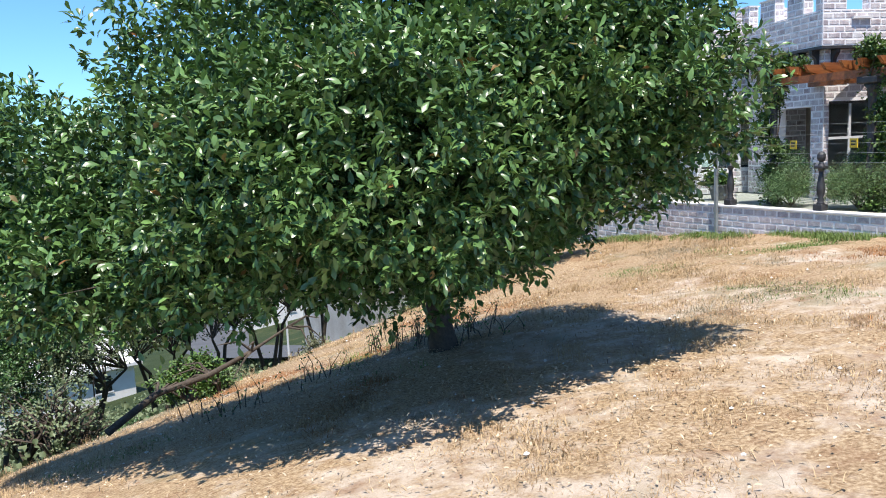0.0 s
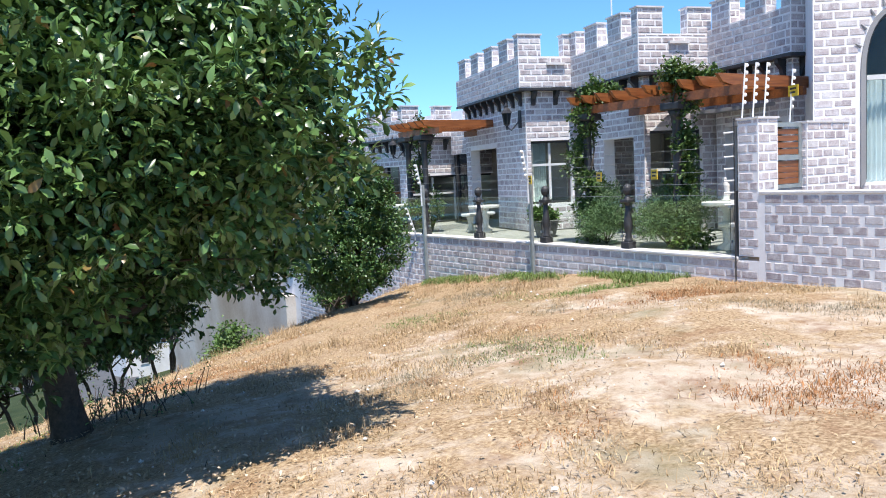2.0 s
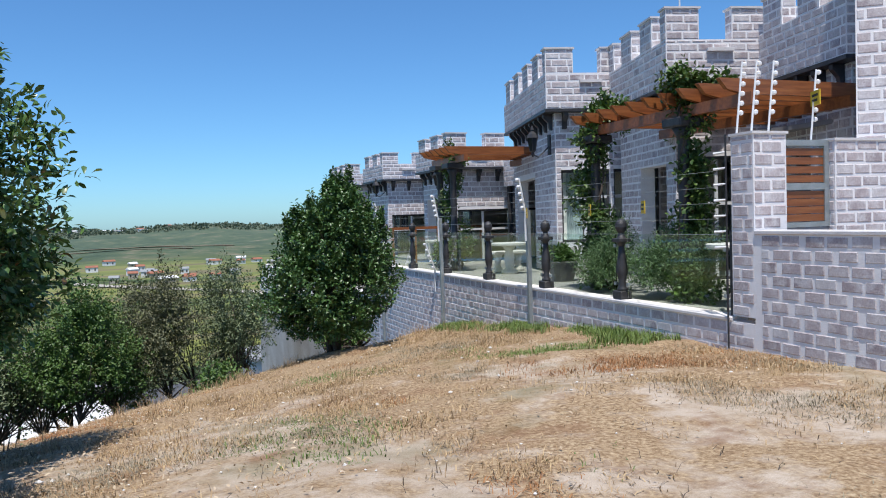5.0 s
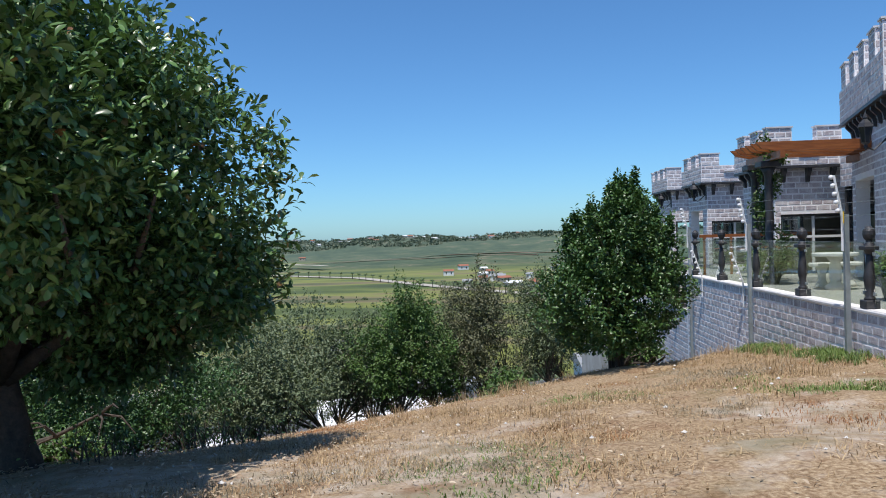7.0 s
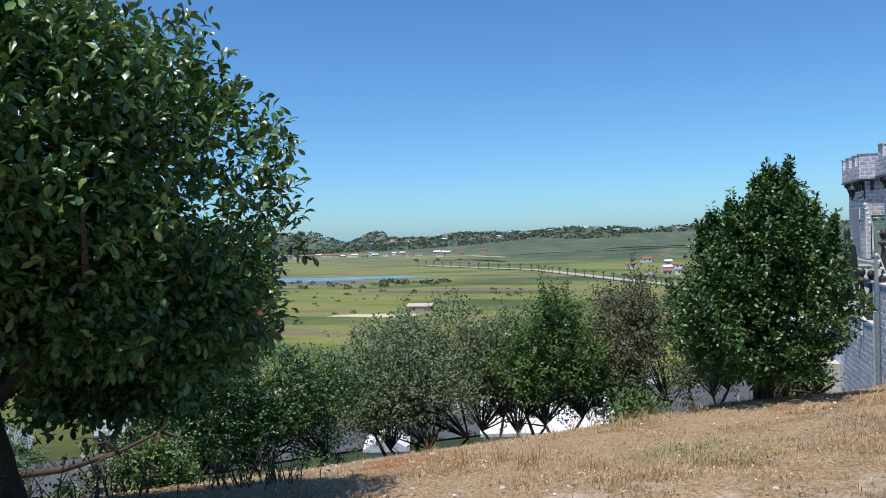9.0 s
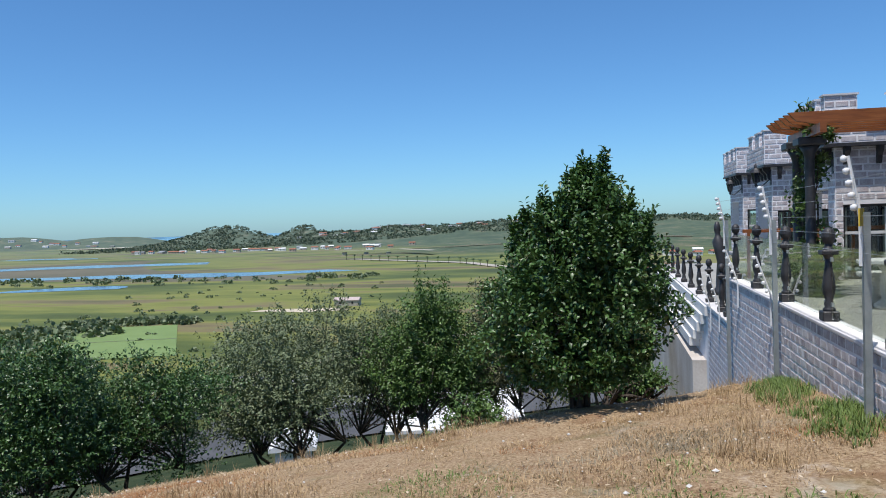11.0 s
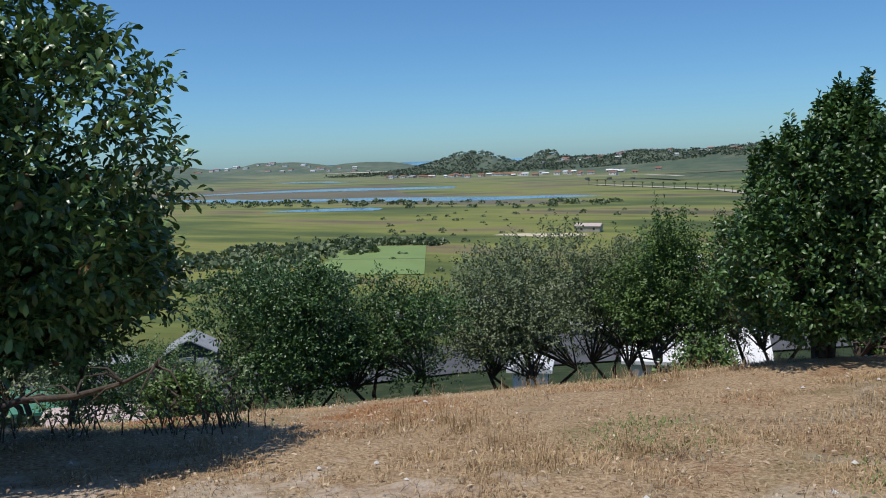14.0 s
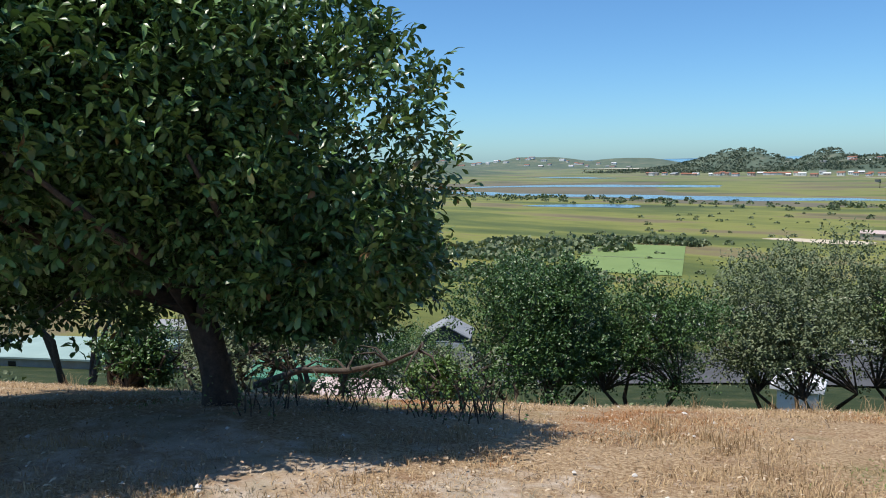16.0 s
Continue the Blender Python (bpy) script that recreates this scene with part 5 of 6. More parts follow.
# ---- trees ----
def broad_tree():
    x, y = -10.0, -4.78
    z = zg(x, y)
    t = thing("broadleaf_tree", "dense dark green broadleaf tree with a short trunk", "tree", (x, y, z))
    zz = -z
    lobes = [(x, y, z + zz, a, b, c) for x, y, z, a, b, c in (
        (0.1, -1.2, 1.9, 2.2, 2.4, 1.75), (1.15, -2.8, 2.15, 1.0, 1.05, 1.1), (0.6, -2.3, 1.95, 1.4, 1.35, 1.25), (1.3, 0.3, 1.65, 1.42, 1.42, 1.6), (0.9, -0.7, 2.3, 1.5, 1.3, 1.2),
        (-1.9, -0.1, 1.3, 1.9, 1.8, 1.6), (-2.1, -0.5, 2.5, 1.7, 1.6, 1.3), (-0.6, -1.4, 2.9, 1.6, 1.5, 1.15), (0.4, -2.0, 2.9, 1.2, 1.2, 1.0), (-0.6, -2.6, 1.95, 1.4, 1.2, 1.15),
        (-3.1, 0.3, 1.1, 1.4, 1.3, 1.3), (-2.5, -1.4, 0.9, 1.4, 1.3, 1.05), (-0.9, -2.1, 0.95, 1.3, 1.1, 0.9), (0.5, -2.2, 1.8, 1.3, 1.1, 0.9), (1.3, 0.2, 0.85, 1.25, 1.2, 0.85), (-3.7, -0.3, 0.5, 1.1, 1.1, 0.95), (0.4, -0.5, 1.0, 1.3, 1.2, 0.8), (-1.7, -2.7, 1.5, 1.4, 1.2, 1.35), (-2.7, -2.0, 1.4, 1.2, 1.2, 1.2),
        (-4.33, 0.91, 1.44, 1.25, 1.25, 1.06), (-4.00, 0.24, 0.56, 1.10, 1.10, 0.94), (-4.59, 1.24, 0.56, 1.00, 1.00, 0.85), (-0.93, -1.07, 0.43, 1.00, 1.00, 0.85), (0.46, 0.88, 0.21, 0.75, 0.75, 0.64), (-1.09, -1.36, 1.54, 1.10, 1.10, 0.94),
        (0.94, 1.37, 0.57, 0.80, 0.80, 0.68), (0.84, 0.81, 0.23, 0.75, 0.75, 0.64), (0.51, 1.20, 0.47, 0.85, 0.85, 0.72), (0.70, 1.67, 0.74, 0.70, 0.70, 0.59), (0.40, 0.39, 0.16, 0.60, 0.60, 0.51))]
    tips = crown("crown", lobes, 22000, 9, 0.108, 0.046, LEAF_BAY, t, reach=0.2, shell=0.36, lump=0.12)
    bm = bmesh.new()
    tube(bm, [(0.05, -0.02, -0.15), (0.02, 0, 0.1), (-0.03, -0.03, 0.45), (-0.08, -0.12, 0.9), (-0.1, -0.3, 1.5), (0, -0.8, 2.4)], [0.26, 0.19, 0.155, 0.15, 0.14, 0.07], 12)
    for k in range(7):
        a = k * 0.95
        tube(bm, [(-0.08, -0.12, 0.85 + 0.1 * (k % 3)), (0.7 * math.cos(a), 0.7 * math.sin(a) - 0.4, 1.3 + 0.12 * (k % 4)), (1.5 * math.cos(a + 0.2), 1.5 * math.sin(a + 0.2) - 0.9, 1.9 + 0.25 * (k % 3)), (1.9 * math.cos(a + 0.1), 2.0 * math.sin(a) - 1.1, 2.5)], [0.09, 0.06, 0.035, 0.012], 7)
    limbs(bm, (-0.1, -0.1, 1.4), tips, 70, 0.03, 5)
    part("trunk", bm, BARK, t, smooth=True)


def cone_shrub():
    x, y = -3.25, 2.95
    z = zg(x, y) - 0.03
    t = thing("conical_shrub", "upright dark green shrub with spiky leading shoots", "shrub", (x, y, z))
    lobes = [(0, 0, 1.35, 1.38, 1.3, 1.05), (0.1, 0, 2.2, 1.12, 1.05, 0.95), (0.2, 0, 2.85, 0.78, 0.75, 0.7), (-0.4, 0, 2.5, 0.48, 0.5, 0.75), (0.6, 0.1, 1.9, 0.75, 0.7, 0.8), (-0.55, -0.1, 1.5, 0.9, 0.8, 0.9), (0.0, 0, 0.75, 0.95, 0.9, 0.5)]
    for k in range(26):
        a, r = rng.random() * 6.28, 0.1 + 0.95 * rng.random()
        lobes.append((r * math.cos(a) + 0.1, r * math.sin(a), 3.5 - r * 0.9, 0.06, 0.06, 0.42))
    lobes += [(0.42, 0.0, 3.55, 0.07, 0.07, 0.45), (0.12, 0.1, 3.5, 0.07, 0.07, 0.4)]
    lobes = [(a, b, c * 0.95, d * 1.03, e * 1.03, f * 0.93) for a, b, c, d, e, f in lobes]
    tips = crown("crown", lobes, 5200, 9, 0.085, 0.042, LEAF_CONE, t, reach=0.16, shell=0.45, lump=0.2, up=0.9)
    bm = bmesh.new()
    for k in range(4):
        tube(bm, [(0.08 * math.cos(k * 1.6), 0.08 * math.sin(k * 1.6), -0.15), (0.12 * math.cos(k * 1.6), 0.12 * math.sin(k * 1.6), 0.6), (0.3 * math.cos(k * 1.6), 0.3 * math.sin(k * 1.6), 2.2)], [0.06, 0.05, 0.02], 7)
    limbs(bm, (0.05, 0, 0.7), tips, 40, 0.018, 4)
    part("stem", bm, BARK, t)


def slope_tree(x, y, w, h, mat, label, stems=3, n=1100, base=0.17, leaf=0.11, shell=0.3, lift=0.0):
    z = zg(x, y) + lift
    stem = 2.5 if h > 4 else 0.0
    h = h * (1.10 if h > 4 else 1.0)
    n = int(n * 1.9)
    t = thing("hillside_tree", label, "tree", (x, y, z - 0.1), group="trees on the slope")
    lobes = []
    for k in range(15):
        a, r = rng.random() * 6.28, math.sqrt(rng.random()) * 0.68 * w
        lobes.append((r * math.cos(a), r * math.sin(a), h * (base + 0.18 + 0.55 * (1 - 0.8 * (r / w) ** 2) * ((k + rng.random()) / 15)), w * (0.36 + 0.2 * rng.random()), w * (0.36 + 0.2 * rng.random()), h * (0.17 + 0.09 * rng.random())))
    lobes.append((0, 0, h * 0.82, w * 0.4, w * 0.4, h * 0.17))
    lobes = [(a, b, c + stem, d, e, f) for a, b, c, d, e, f in lobes]
    tips = crown("crown", lobes, n, 9, leaf, leaf * 0.5, mat, t, reach=0.32, shell=shell, lump=0.28)
    bm = bmesh.new()
    heads = []
    for k in range(stems):
        a = k * 6.28 / stems + rng.random()
        hd = (0.45 * w * math.cos(a), 0.45 * w * math.sin(a), h * (base + 0.1) + stem)
        tube(bm, [(0.06 * math.cos(a), 0.06 * math.sin(a), -0.4), (0.16 * w * math.cos(a), 0.16 * w * math.sin(a), h * 0.16 + stem * 0.4), (0.3 * w * math.cos(a + 0.3), 0.3 * w * math.sin(a + 0.3), h * 0.24 + stem * 0.8), hd], [0.11, 0.09, 0.07, 0.045], 7)
        heads.append(hd)
    for hd in heads:
        limbs(bm, hd, tips, 16, 0.035, 4)
    part("trunk", bm, BARK, t)


broad_tree()
cone_shrub()
slope_tree(-18.2, 8.8, 3.0, 4.8, LEAF_CONE, "dark green hillside tree with slim trunks", 3, 1700)
slope_tree(-20.6, 13.0, 2.8, 4.6, LEAF_CONE, "glossy dark hillside tree on several stems", 4, 1700)
slope_tree(-16.6, 12.6, 2.9, 4.8, LEAF_CONE, "dark green multi stemmed tree on the slope", 3, 1400)
slope_tree(-14.0, 18.0, 4.3, 6.2, LEAF_OLIVE, "grey-green wide olive-like tree on the slope", 5, 2600)
slope_tree(-10.8, 19.8, 3.0, 6.0, LEAF_OLIVE, "grey-green open crowned tree on the slope", 4, 1700)
slope_tree(-8.9, 18.2, 2.4, 5.6, LEAF_LIME, "bright green rounded tree on the slope", 3, 1700)
slope_tree(-6.0, 20.5, 2.4, 6.0, LEAF_BROWN, "brownish green tree on the slope", 3, 1400)
slope_tree(-3.4, 21.5, 2.0, 6.4, LEAF_OLIVE, "tall grey-green shrub by the wall", 3, 1000)
slope_tree(-21.5, 4.0, 2.8, 5.0, LEAF_CONE, "slim dark tree at the lip of the slope", 3, 1400)
slope_tree(-25.0, -1.5, 2.6, 4.6, LEAF_OLIVE, "grey-green thin stemmed tree on the slope", 4, 1000)
slope_tree(-27.0, 3.5, 2.6, 4.8, LEAF_OLIVE, "spindly grey-green tree on the slope", 4, 1000)
slope_tree(-17.0, -0.5, 1.6, 2.6, LEAF_OLIVE, "straggly thin shrub below the big tree", 4, 320, 0.3, 0.09)
slope_tree(-14.6, 2.6, 1.3, 2.4, LEAF_OLIVE, "bare twiggy shrub below the big tree", 6, 110, 0.3, 0.09)
slope_tree(-12.15, 0.16, 0.75, 0.95, LEAF_LIME, "low round bright green bush at the lip", 4, 420, 0.05, 0.08)
slope_tree(-5.2, 5.6, 1.0, 1.4, LEAF_LIME, "low leafy bush at the lip", 4, 260, 0.05, 0.09)
slope_tree(-2.6, 5.4, 0.8, 1.2, LEAF_LIME, "low green bush beside the wall", 4, 220, 0.05, 0.08)
slope_tree(-16.4, -3.2, 0.9, 1.4, LEAF_CONE, "dark leafy undergrowth beyond the big tree", 5, 480, 0.1, 0.09)
slope_tree(-30, 12, 3.0, 5.2, LEAF_CONE, "dark rounded tree lower on the slope", 3, 1000)
for k in range(26):
    u, q = -13 + 15.5 * rng.random(), 1.0 + 3.5 * rng.random()
    s = 7.03 - 0.201 * (u + 5) - 0.0048 * (u + 5) ** 2 + q
    slope_tree(0.825 * u - 0.565 * s, 0.565 * u + 0.825 * s, 0.6 + 0.5 * rng.random(), 0.4 + 0.35 * q * rng.random(), (LEAF_OLIVE, LEAF_LIME, LEAF_CONE, LEAF_BROWN)[k % 4], "low scrubby bush below the lip of the slope", 3, 190, 0.0, 0.08)
slope_tree(-38, 22, 3.0, 5.0, LEAF_LIME, "green tree lower on the slope", 3, 500)


def fallen_branch():
    t = thing("fallen_branch", "dark fallen branch with bare twigs on the slope", "branch", (-12.3, -1.7, zg(-12.3, -1.7)))
    tube_pts = [(-1.5, -0.6, 0.05), (-0.8, -0.2, 0.35), (0.0, 0.1, 0.42), (0.7, 0.35, 0.62), (1.3, 0.4, 0.9)]
    part("bough", tube(bmesh.new(), tube_pts, [0.055, 0.05, 0.045, 0.03, 0.015], 8), BARK, t, smooth=True)
    for k in range(14):
        u = tube_pts[1 + k % 4]
        a = k * 1.7
        e = (u[0] + 0.55 * math.cos(a), u[1] + 0.5 * math.sin(a), u[2] + 0.25 * math.sin(a * 2.3) - 0.05)
        m = ((u[0] + e[0]) / 2 + 0.06, (u[1] + e[1]) / 2, (u[2] + e[2]) / 2 + 0.1)
        part("twig", tube(bmesh.new(), [u, m, e], [0.025, 0.016, 0.006], 5), BARK, t)


fallen_branch()


def shoots(x, y, n, h):
    """Bare dark shoots that stand in a loose clump, with a few leaves left on them."""
    t = thing("bare_shoots", "clump of bare dark shoots on the dry slope", "twigs", (x, y, zg(x, y) - 0.03), group="clumps of bare shoots")
    tips = []
    for k in range(n):
        a, w = rng.random() * 6.28, 0.15 + 0.35 * rng.random()
        b = (0.3 * rng.normal(), 0.22 * rng.normal(), 0.0)
        l = h * (0.5 + 0.7 * rng.random())
        m = (b[0] + 0.5 * w * l * math.cos(a), b[1] + 0.5 * w * l * math.sin(a), 0.55 * l)
        e = (b[0] + 1.4 * w * l * math.cos(a + 0.4), b[1] + 1.4 * w * l * math.sin(a + 0.4), l)
        part("shoot", tube(bmesh.new(), [b, m, e], [0.009, 0.006, 0.003], 5), BARK, t)
        tips += [e, m]
    p = np.repeat(np.array(tips), 3, 0) + rng.normal(size=(len(tips) * 3, 3)) * 0.03
    me = leaf_mesh("leaves", p, unit(len(p)), unit(len(p)), np.full(len(p), 0.05), np.full(len(p), 0.022), LEAF_BAY)
    new("leaves", me).parent = t


for x, y in ((-9.66, -2.01), (-11.10, -3.45), (-8.80, -3.01), (-9.30, -4.80), (-9.83, -3.32), (-8.84, -2.41), (-8.99, -2.03), (-12.39, -3.62)):
    shoots(x, y, 14, 0.38)


def far_bushes():
    """Scrub clumps over the valley floor and dark belts of trees, far too many to count."""
    for name, label, mat, spots in (
        ("scrub", "dark scrub clumps scattered over the meadow", LEAF_OLIVE, [(-330 + 330 * rng.random(), 170 + 420 * rng.random(), 0.6 + 1.4 * rng.random()) for _ in range(190)]
         + [(-900 + 700 * rng.random(), 600 + 95 * rng.random() ** 0.6, 1.5 + 2.4 * rng.random()) for _ in range(190)]),
        ("tree_belt", "belt of dark trees along the road and greens", LEAF_OLIVE, [(-262 + 62 * u + rng.normal() * 2, 334 + 15 * u + rng.normal() * 3, 2.2 + rng.random()) for u in rng.random(70)]
         + [(-230 + 60 * rng.random(), 190 + 45 * rng.random(), 1.8 + 1.6 * rng.random()) for _ in range(90)] + [(-290 + 70 * rng.random(), 240 + 80 * rng.random(), 2 + 2 * rng.random()) for _ in range(110)]
         + [(-90 + 100 * rng.random(), 125 + 70 * rng.random(), 1.5 + 1.6 * rng.random()) for _ in range(90)] + [(-60 - 70 * rng.random(), 40 + 50 * rng.random(), 1.0 + 1.0 * rng.random()) for _ in range(70)]),
        ("slope_scrub", "low grey-green scrub covering the hillside below", LEAF_OLIVE, [(-4 - 52 * u + 4 * w, 3 + 0.7 * (-4 - 52 * u + 8.2) + 3.0 + 40 * w, 0.35 + 0.7 * q) for u, w, q in zip(rng.random(900), rng.random(900) ** 1.5, rng.random(900))]),
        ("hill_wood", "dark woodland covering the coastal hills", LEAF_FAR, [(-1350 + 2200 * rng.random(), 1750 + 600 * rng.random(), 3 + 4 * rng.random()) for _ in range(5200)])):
        pos, dirs, size = [], [], []
        for x, y, r in spots:
            k = 12 if name == "hill_wood" else 110 if name == "slope_scrub" else 26
            d = unit(k)
            d[:, 2] = np.abs(d[:, 2])
            p = np.array([x, y, zg(x, y)]) + d * np.array([r * 1.2, r * 1.2, r * 0.9]) * (0.7 + 0.4 * rng.random((k, 1)))
            pos.append(p)
            dirs.append(d + unit(k) * 0.7)
            size.append(np.full(k, 0.13 if name == "slope_scrub" else r * 0.75))
        pos, dirs, size = np.concatenate(pos), np.concatenate(dirs), np.concatenate(size)
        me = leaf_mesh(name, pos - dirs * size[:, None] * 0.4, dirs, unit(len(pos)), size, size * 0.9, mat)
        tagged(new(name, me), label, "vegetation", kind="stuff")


far_bushes()


def palms():
    """A row of small palms along the far road."""
    pts = [(-330, 1000), (-150, 850), (-30, 650), (20, 570)]
    line = []
    for (x0, y0), (x1, y1) in zip(pts, pts[1:]):
        line += [(x0 + (x1 - x0) * i / 12 - 8, y0 + (y1 - y0) * i / 12 - 6) for i in range(12)]
    t = thing("palm_tree", "small palm beside the far road", "palm tree", (*line[0], zg(*line[0])), group="palms along the road")
    part("trunk", tube(bmesh.new(), [(0, 0, -0.3), (0.1, 0, 3), (0, 0, 5.6)], [0.4, 0.28, 0.25], 7), BARK, t)
    k = 30
    d = unit(k)
    d[:, 2] = np.abs(d[:, 2]) * 0.5
    me = leaf_mesh("fronds", np.tile([[0, 0, 5.5]], (k, 1)), d, np.tile([[0, 0, 1.0]], (k, 1)) + unit(k) * 0.2, np.full(k, 2.6), np.full(k, 0.8), LEAF_CONE)
    new("fronds", me).parent = t
    for x, y in line[1:]:
        copy_thing(t, pose(x, y, zg(x, y), 0, 0, 90 * rng.random()))


palms()


# ---- ground cover ----
def patches(x, y, scale, seed):
    """Smooth uneven field from about -1 to 1."""
    r = np.random.default_rng(seed)
    out = np.zeros_like(x)
    for k in range(14):
        f = scale * (0.5 + 2.2 * k / 14)
        a, p = r.random() * 6.28, r.random() * 6.28
        out += np.sin(f * (x * math.cos(a) + y * math.sin(a)) + p + 0.8 * np.sin(0.7 * f * (y * math.cos(a) - x * math.sin(a)) + 2 * p)) / (1 + 0.12 * k)
    return out / 4.2


def blades(name, label, n, area, h, mat, keep, clump=1, spread=0.06, thin=0.005, lean=0.7, lift=0.0):
    """Thin bent blades of three faces each, in clumps, where keep(x, y) is above a random number."""
    x0, x1, y0, y1 = area
    m = n // clump
    bx, by = np.zeros(0), np.zeros(0)
    while len(bx) < m:
        x, y = x0 + (x1 - x0) * rng.random(m), y0 + (y1 - y0) * rng.random(m)
        ok = keep(x, y) > rng.random(m)
        bx, by = np.concatenate([bx, x[ok]]), np.concatenate([by, y[ok]])
    bx = np.repeat(bx[:m], clump) + rng.normal(size=m * clump) * spread
    by = np.repeat(by[:m], clump) + rng.normal(size=m * clump) * spread
    k = len(bx)
    b = np.stack([bx, by, land(bx, by) + lift], 1)
    a = rng.random(k) * 6.283
    out = np.stack([np.cos(a), np.sin(a), np.zeros(k)], 1)
    side = np.stack([-np.sin(a), np.cos(a), np.zeros(k)], 1) * (thin * (0.6 + 0.8 * rng.random(k)) / 2)[:, None]
    hh = (h * (0.35 + rng.random(k)))[:, None]
    w = (lean * (0.3 + 1.1 * rng.random(k)))[:, None]
    up = np.array([0, 0, 1.0])
    mid = b + hh * (np.maximum(0.6 - 0.2 * w, 0.12) * up + 0.4 * w * out)
    tip = b + hh * (np.maximum(1.0 - 0.42 * w, 0.12) * up + w * out)
    v = np.stack([b - side - 0.02 * up, b + side - 0.02 * up, mid + side * 0.8, mid - side * 0.8, tip], 1).reshape(-1, 3)
    i = np.arange(k)[:, None] * 5
    f = np.concatenate([i + np.array([[0, 1, 2]]), i + np.array([[0, 2, 3]]), i + np.array([[3, 2, 4]])])
    me = bpy.data.meshes.new(name)
    me.vertices.add(len(v))
    me.vertices.foreach_set("co", v.astype(np.float32).ravel())
    me.loops.add(len(f) * 3)
    me.loops.foreach_set("vertex_index", f.astype(np.int32).ravel())
    me.polygons.add(len(f))
    me.polygons.foreach_set("loop_start", np.arange(len(f), dtype=np.int32) * 3)
    me.polygons.foreach_set("loop_total", np.full(len(f), 3, dtype=np.int32))
    me.materials.append(mat)
    me.update(calc_edges=True)
    tagged(new(name, me), label, "grass", kind="stuff")


def lawn(x, y):
    """How much dry grass grows: little on the bare top, more towards the lip."""
    return np.clip(0.30 + 1.2 * patches(x, y, 1.1, 4) + 0.9 * patches(x, y, 4.0, 9) + 0.045 * (y + 5) - 0.3 * np.clip(-8.3 - y, 0, 1), 0.02, 1)


TOP = (-20, -0.2, -13.5, 6.0)
blades("dry_thatch", "flattened matted straw over the soil", 230000, TOP, 0.055, STRAW, lawn, 10, 0.10, 0.006, 1.9)
blades("dry_grass", "short dry straw-coloured grass on the slope", 46000, TOP, 0.085, STRAW, lambda x, y: lawn(x, y) ** 3, 16, 0.06, 0.0045, 0.9)
blades("rusty_weeds", "rust brown withered weeds in low mats", 34000, (-14, -0.3, -11, 5), 0.045, RUST, lambda x, y: np.clip(patches(x, y, 1.6, 31) * 1.6 - 0.35 + 0.05 * y, 0, 1), 20, 0.12, 0.007, 1.9)
blades("grey_weeds", "grey withered weeds among the grass", 34000, (-15, -0.3, -12, 5), 0.055, GREY_WEED, lambda x, y: np.clip(patches(x, y, 1.4, 57) * 1.8 - 0.5, 0, 1), 20, 0.12, 0.006, 1.7)
blades("dry_tufts", "taller dry grass tufts along the lip", 6000, TOP, 0.24, STRAW, lambda x, y: np.clip(lawn(x, y) - 0.6 + 0.06 * y, 0, 1), 30, 0.05, 0.005, 0.6)
blades("green_tufts", "fresh green grass at the wall's foot", 10000, (-1.0, -0.16, -4.0, 7.5), 0.13, GRASS, lambda x, y: np.clip(patches(x, y, 1.5, 3) * 2.0 + 0.1 + 0.05 * y, 0, 1) * np.clip((x + 1.0) * 1.6, 0.05, 1), 24, 0.05, 0.010, 0.7)
blades("green_weeds", "green weeds among the dry grass", 9000, (-16, -0.5, -11.5, 5), 0.05, GRASS, lambda x, y: np.clip(patches(x, y, 1.2, 20) * 2.0 - 1.0, 0, 1), 12, 0.14, 0.009, 1.4)
blades("dark_twigs", "dark dry twigs and stalks on the soil", 9000, TOP, 0.08, BARK, lambda x, y: 0.25 + 0.6 * lawn(x, y), 2, 0.2, 0.005, 2.2)


def leaf_litter(n):
    x, y = -19 + 18.5 * rng.random(n), -13 + 18 * rng.random(n)
    under = np.exp(-((x + 10.2) ** 2 + (y + 5.6) ** 2) / 9.0)
    ok = rng.random(n) < 0.03 + 0.17 * lawn(x, y) + 0.8 * under
    x, y = x[ok], y[ok]
    k = len(x)
    d = unit(k) * np.array([1, 1, 0.25])
    me = leaf_mesh("leaf_litter", np.stack([x, y, land(x, y) + 0.045], 1), d, np.tile([[0, 0, 1.0]], (k, 1)) + unit(k) * 0.5, 0.025 + 0.035 * rng.random(k), 0.011 + 0.010 * rng.random(k), LITTER)
    tagged(new("leaf_litter", me), "fallen brown and pale leaves on the soil", "leaves", kind="stuff")


leaf_litter(80000)


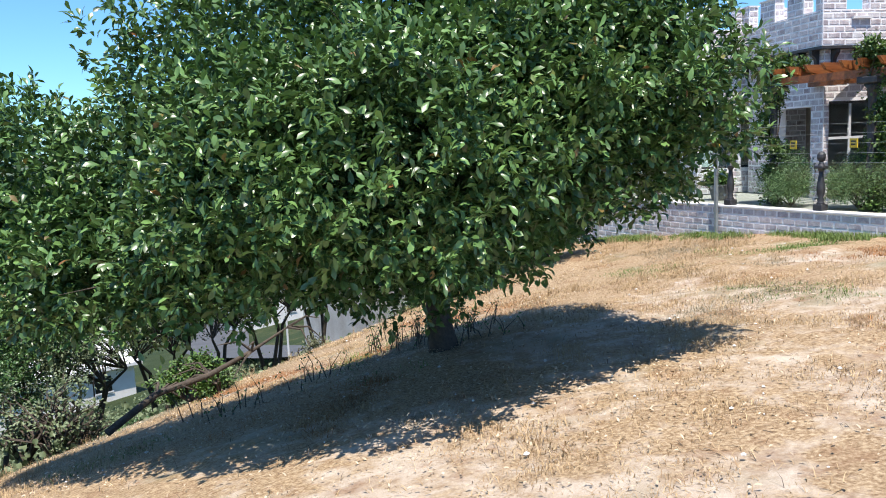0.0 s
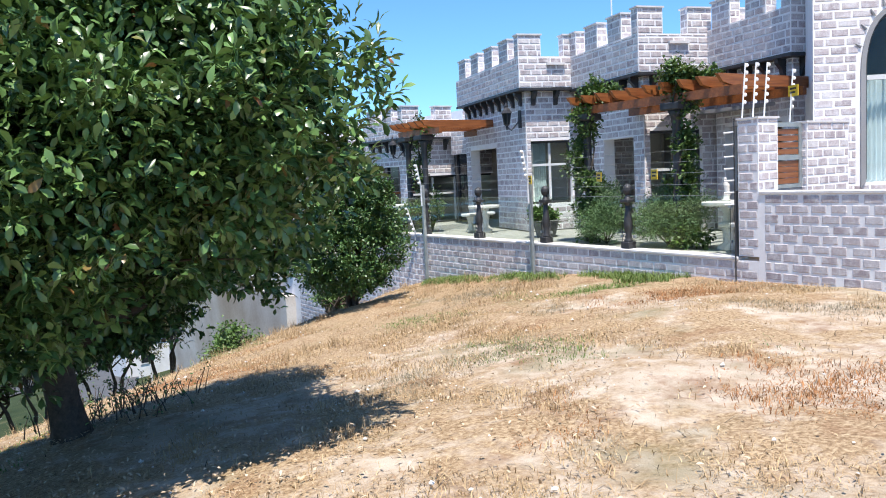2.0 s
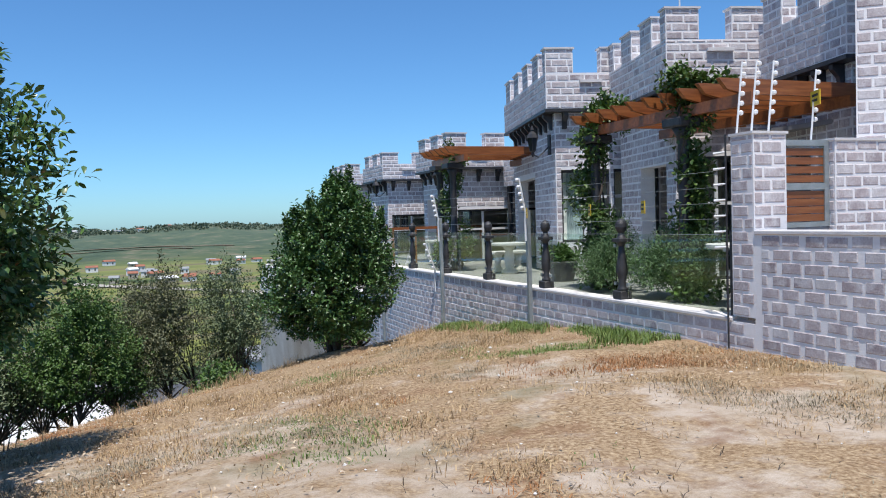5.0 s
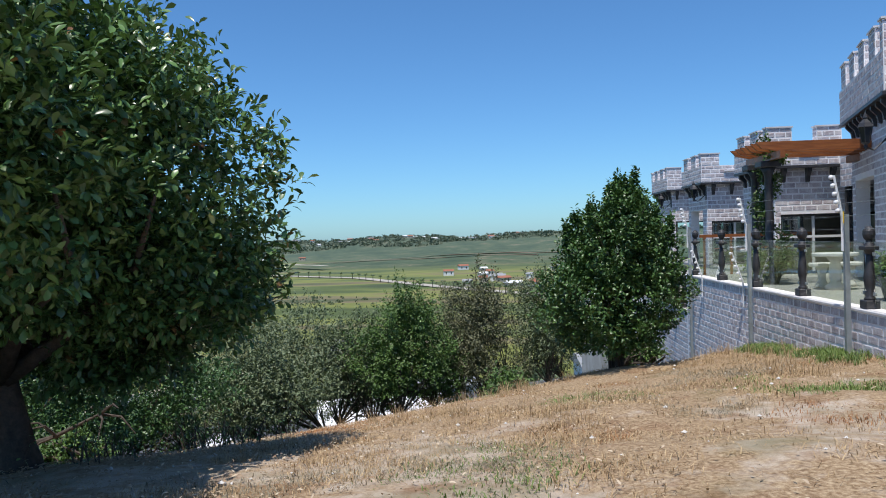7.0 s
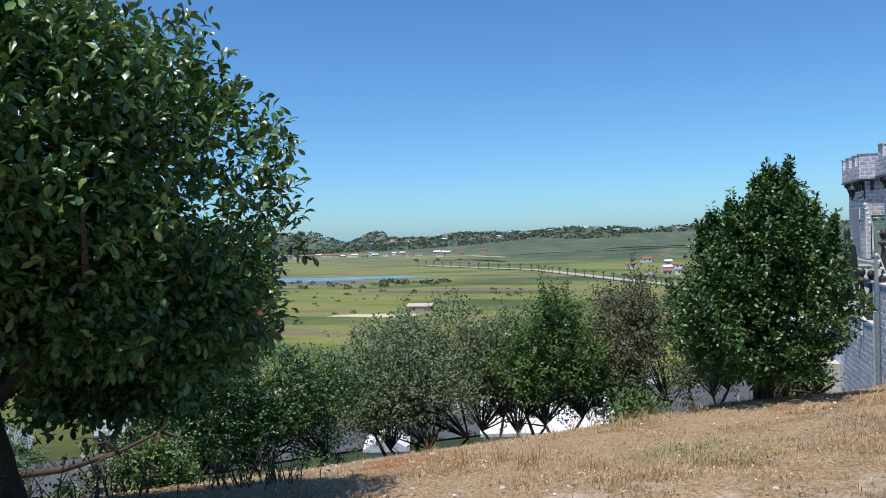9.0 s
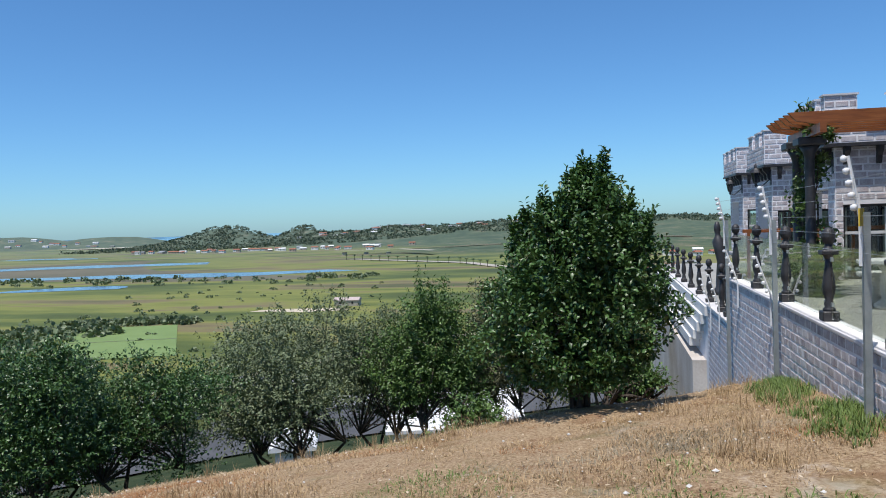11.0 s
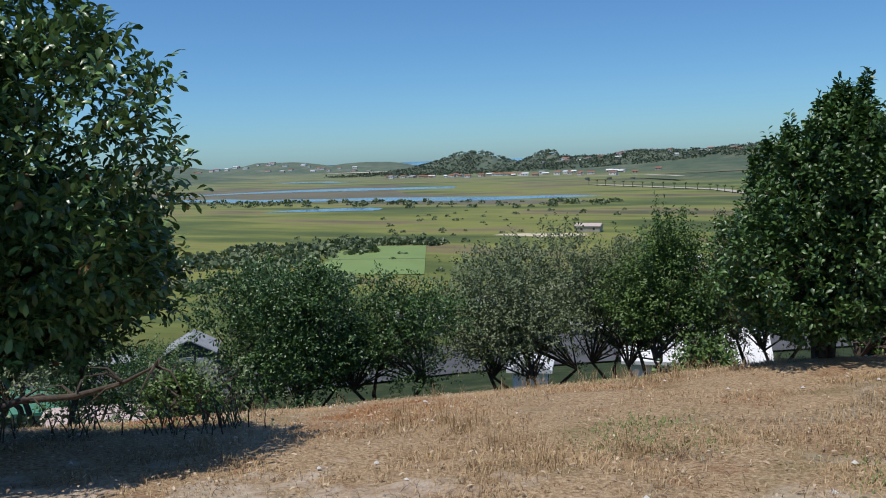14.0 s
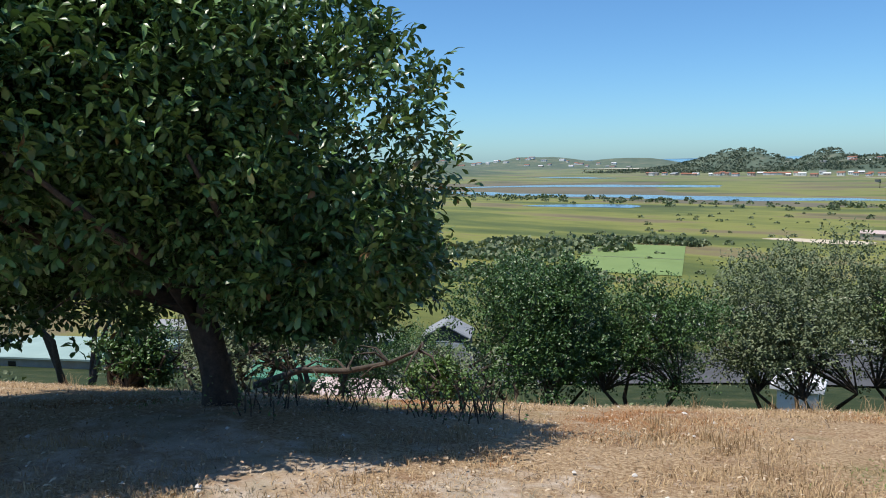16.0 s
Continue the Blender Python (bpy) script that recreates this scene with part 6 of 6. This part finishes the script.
def stones():
    v, f = [], []
    for _ in range(420):
        x, y = -18 + 17 * rng.random(), -12.5 + 16 * rng.random()
        r = 0.010 + 0.02 * rng.random() ** 3
        z = zg(x, y)
        n0 = len(v)
        for a, b, c in ((1, 0, 0), (-1, 0, 0), (0, 1, 0), (0, -1, 0), (0, 0, 0.7), (0, 0, -0.7)):
            v.append((x + a * r * (0.7 + 0.6 * rng.random()), y + b * r * (0.7 + 0.6 * rng.random()), z + 0.02 + c * r))
        for q in ((0, 2, 4), (2, 1, 4), (1, 3, 4), (3, 0, 4), (2, 0, 5), (1, 2, 5), (3, 1, 5), (0, 3, 5)):
            f.append(tuple(n0 + i for i in q))
    tagged(raw("pebbles", v, f, STONE), "scattered pale pebbles on the soil", "stones", kind="stuff")


stones()


# ---- the blocks of the boundary walls, each its own piece ----
def wall_blocks():
    kinds = [mesh_of("brick", brick_block(BL - 0.036, BH - 0.034, 0.006, r), BRICK) for r in (0.0, 0.6, 1.0)]
    half = mesh_of("brick", brick_block(BL / 2 - 0.036, BH - 0.034, 0.006, 0.5), BRICK)
    v, f = [], []
    made = 0
    rr = random.Random(3)
    for wall, y0, y1, z0, z1 in ((wall_a, -5.3, 10.44, -2.97, -0.05), (wall_b, -9.6, -5.33, -0.79, 1.0)):
        rows = int(round((z1 - z0) / BH))
        for k in range(rows):
            z = z1 - BH * (rows - k)
            s = y0 + (BL / 2 if k % 2 else 0)
            while s < y1 - 0.1:
                ln = BL if s + BL < y1 else BL / 2
                if s + ln > y1 + 0.05:
                    break
                low = zg(-0.3, s) - 0.25
                if z + BH > low:
                    if made < 300 and -5.4 < s < 2.4:
                        ob = new("brick", kinds[rr.randrange(3)] if ln == BL else half)
                        ob.parent = wall
                        ob.location = (WX0, s + 0.018, z + 0.017 + rr.uniform(-0.004, 0.004))
                        ob.scale = (rr.uniform(0.7, 1.3), rr.uniform(0.97, 1.015), rr.uniform(0.95, 1.02))
                        made += 1
                    else:
                        brickwork(v, f, (WX0, s + ln, z), (0, -1, 0), (-1, 0, 0), ln, BH, seed=rr.randrange(9999), bl=ln * 0.98)
                s += ln
    tagged(raw("block_field", v, f, BRICK, wall_a), kind="stuff")


wall_blocks()
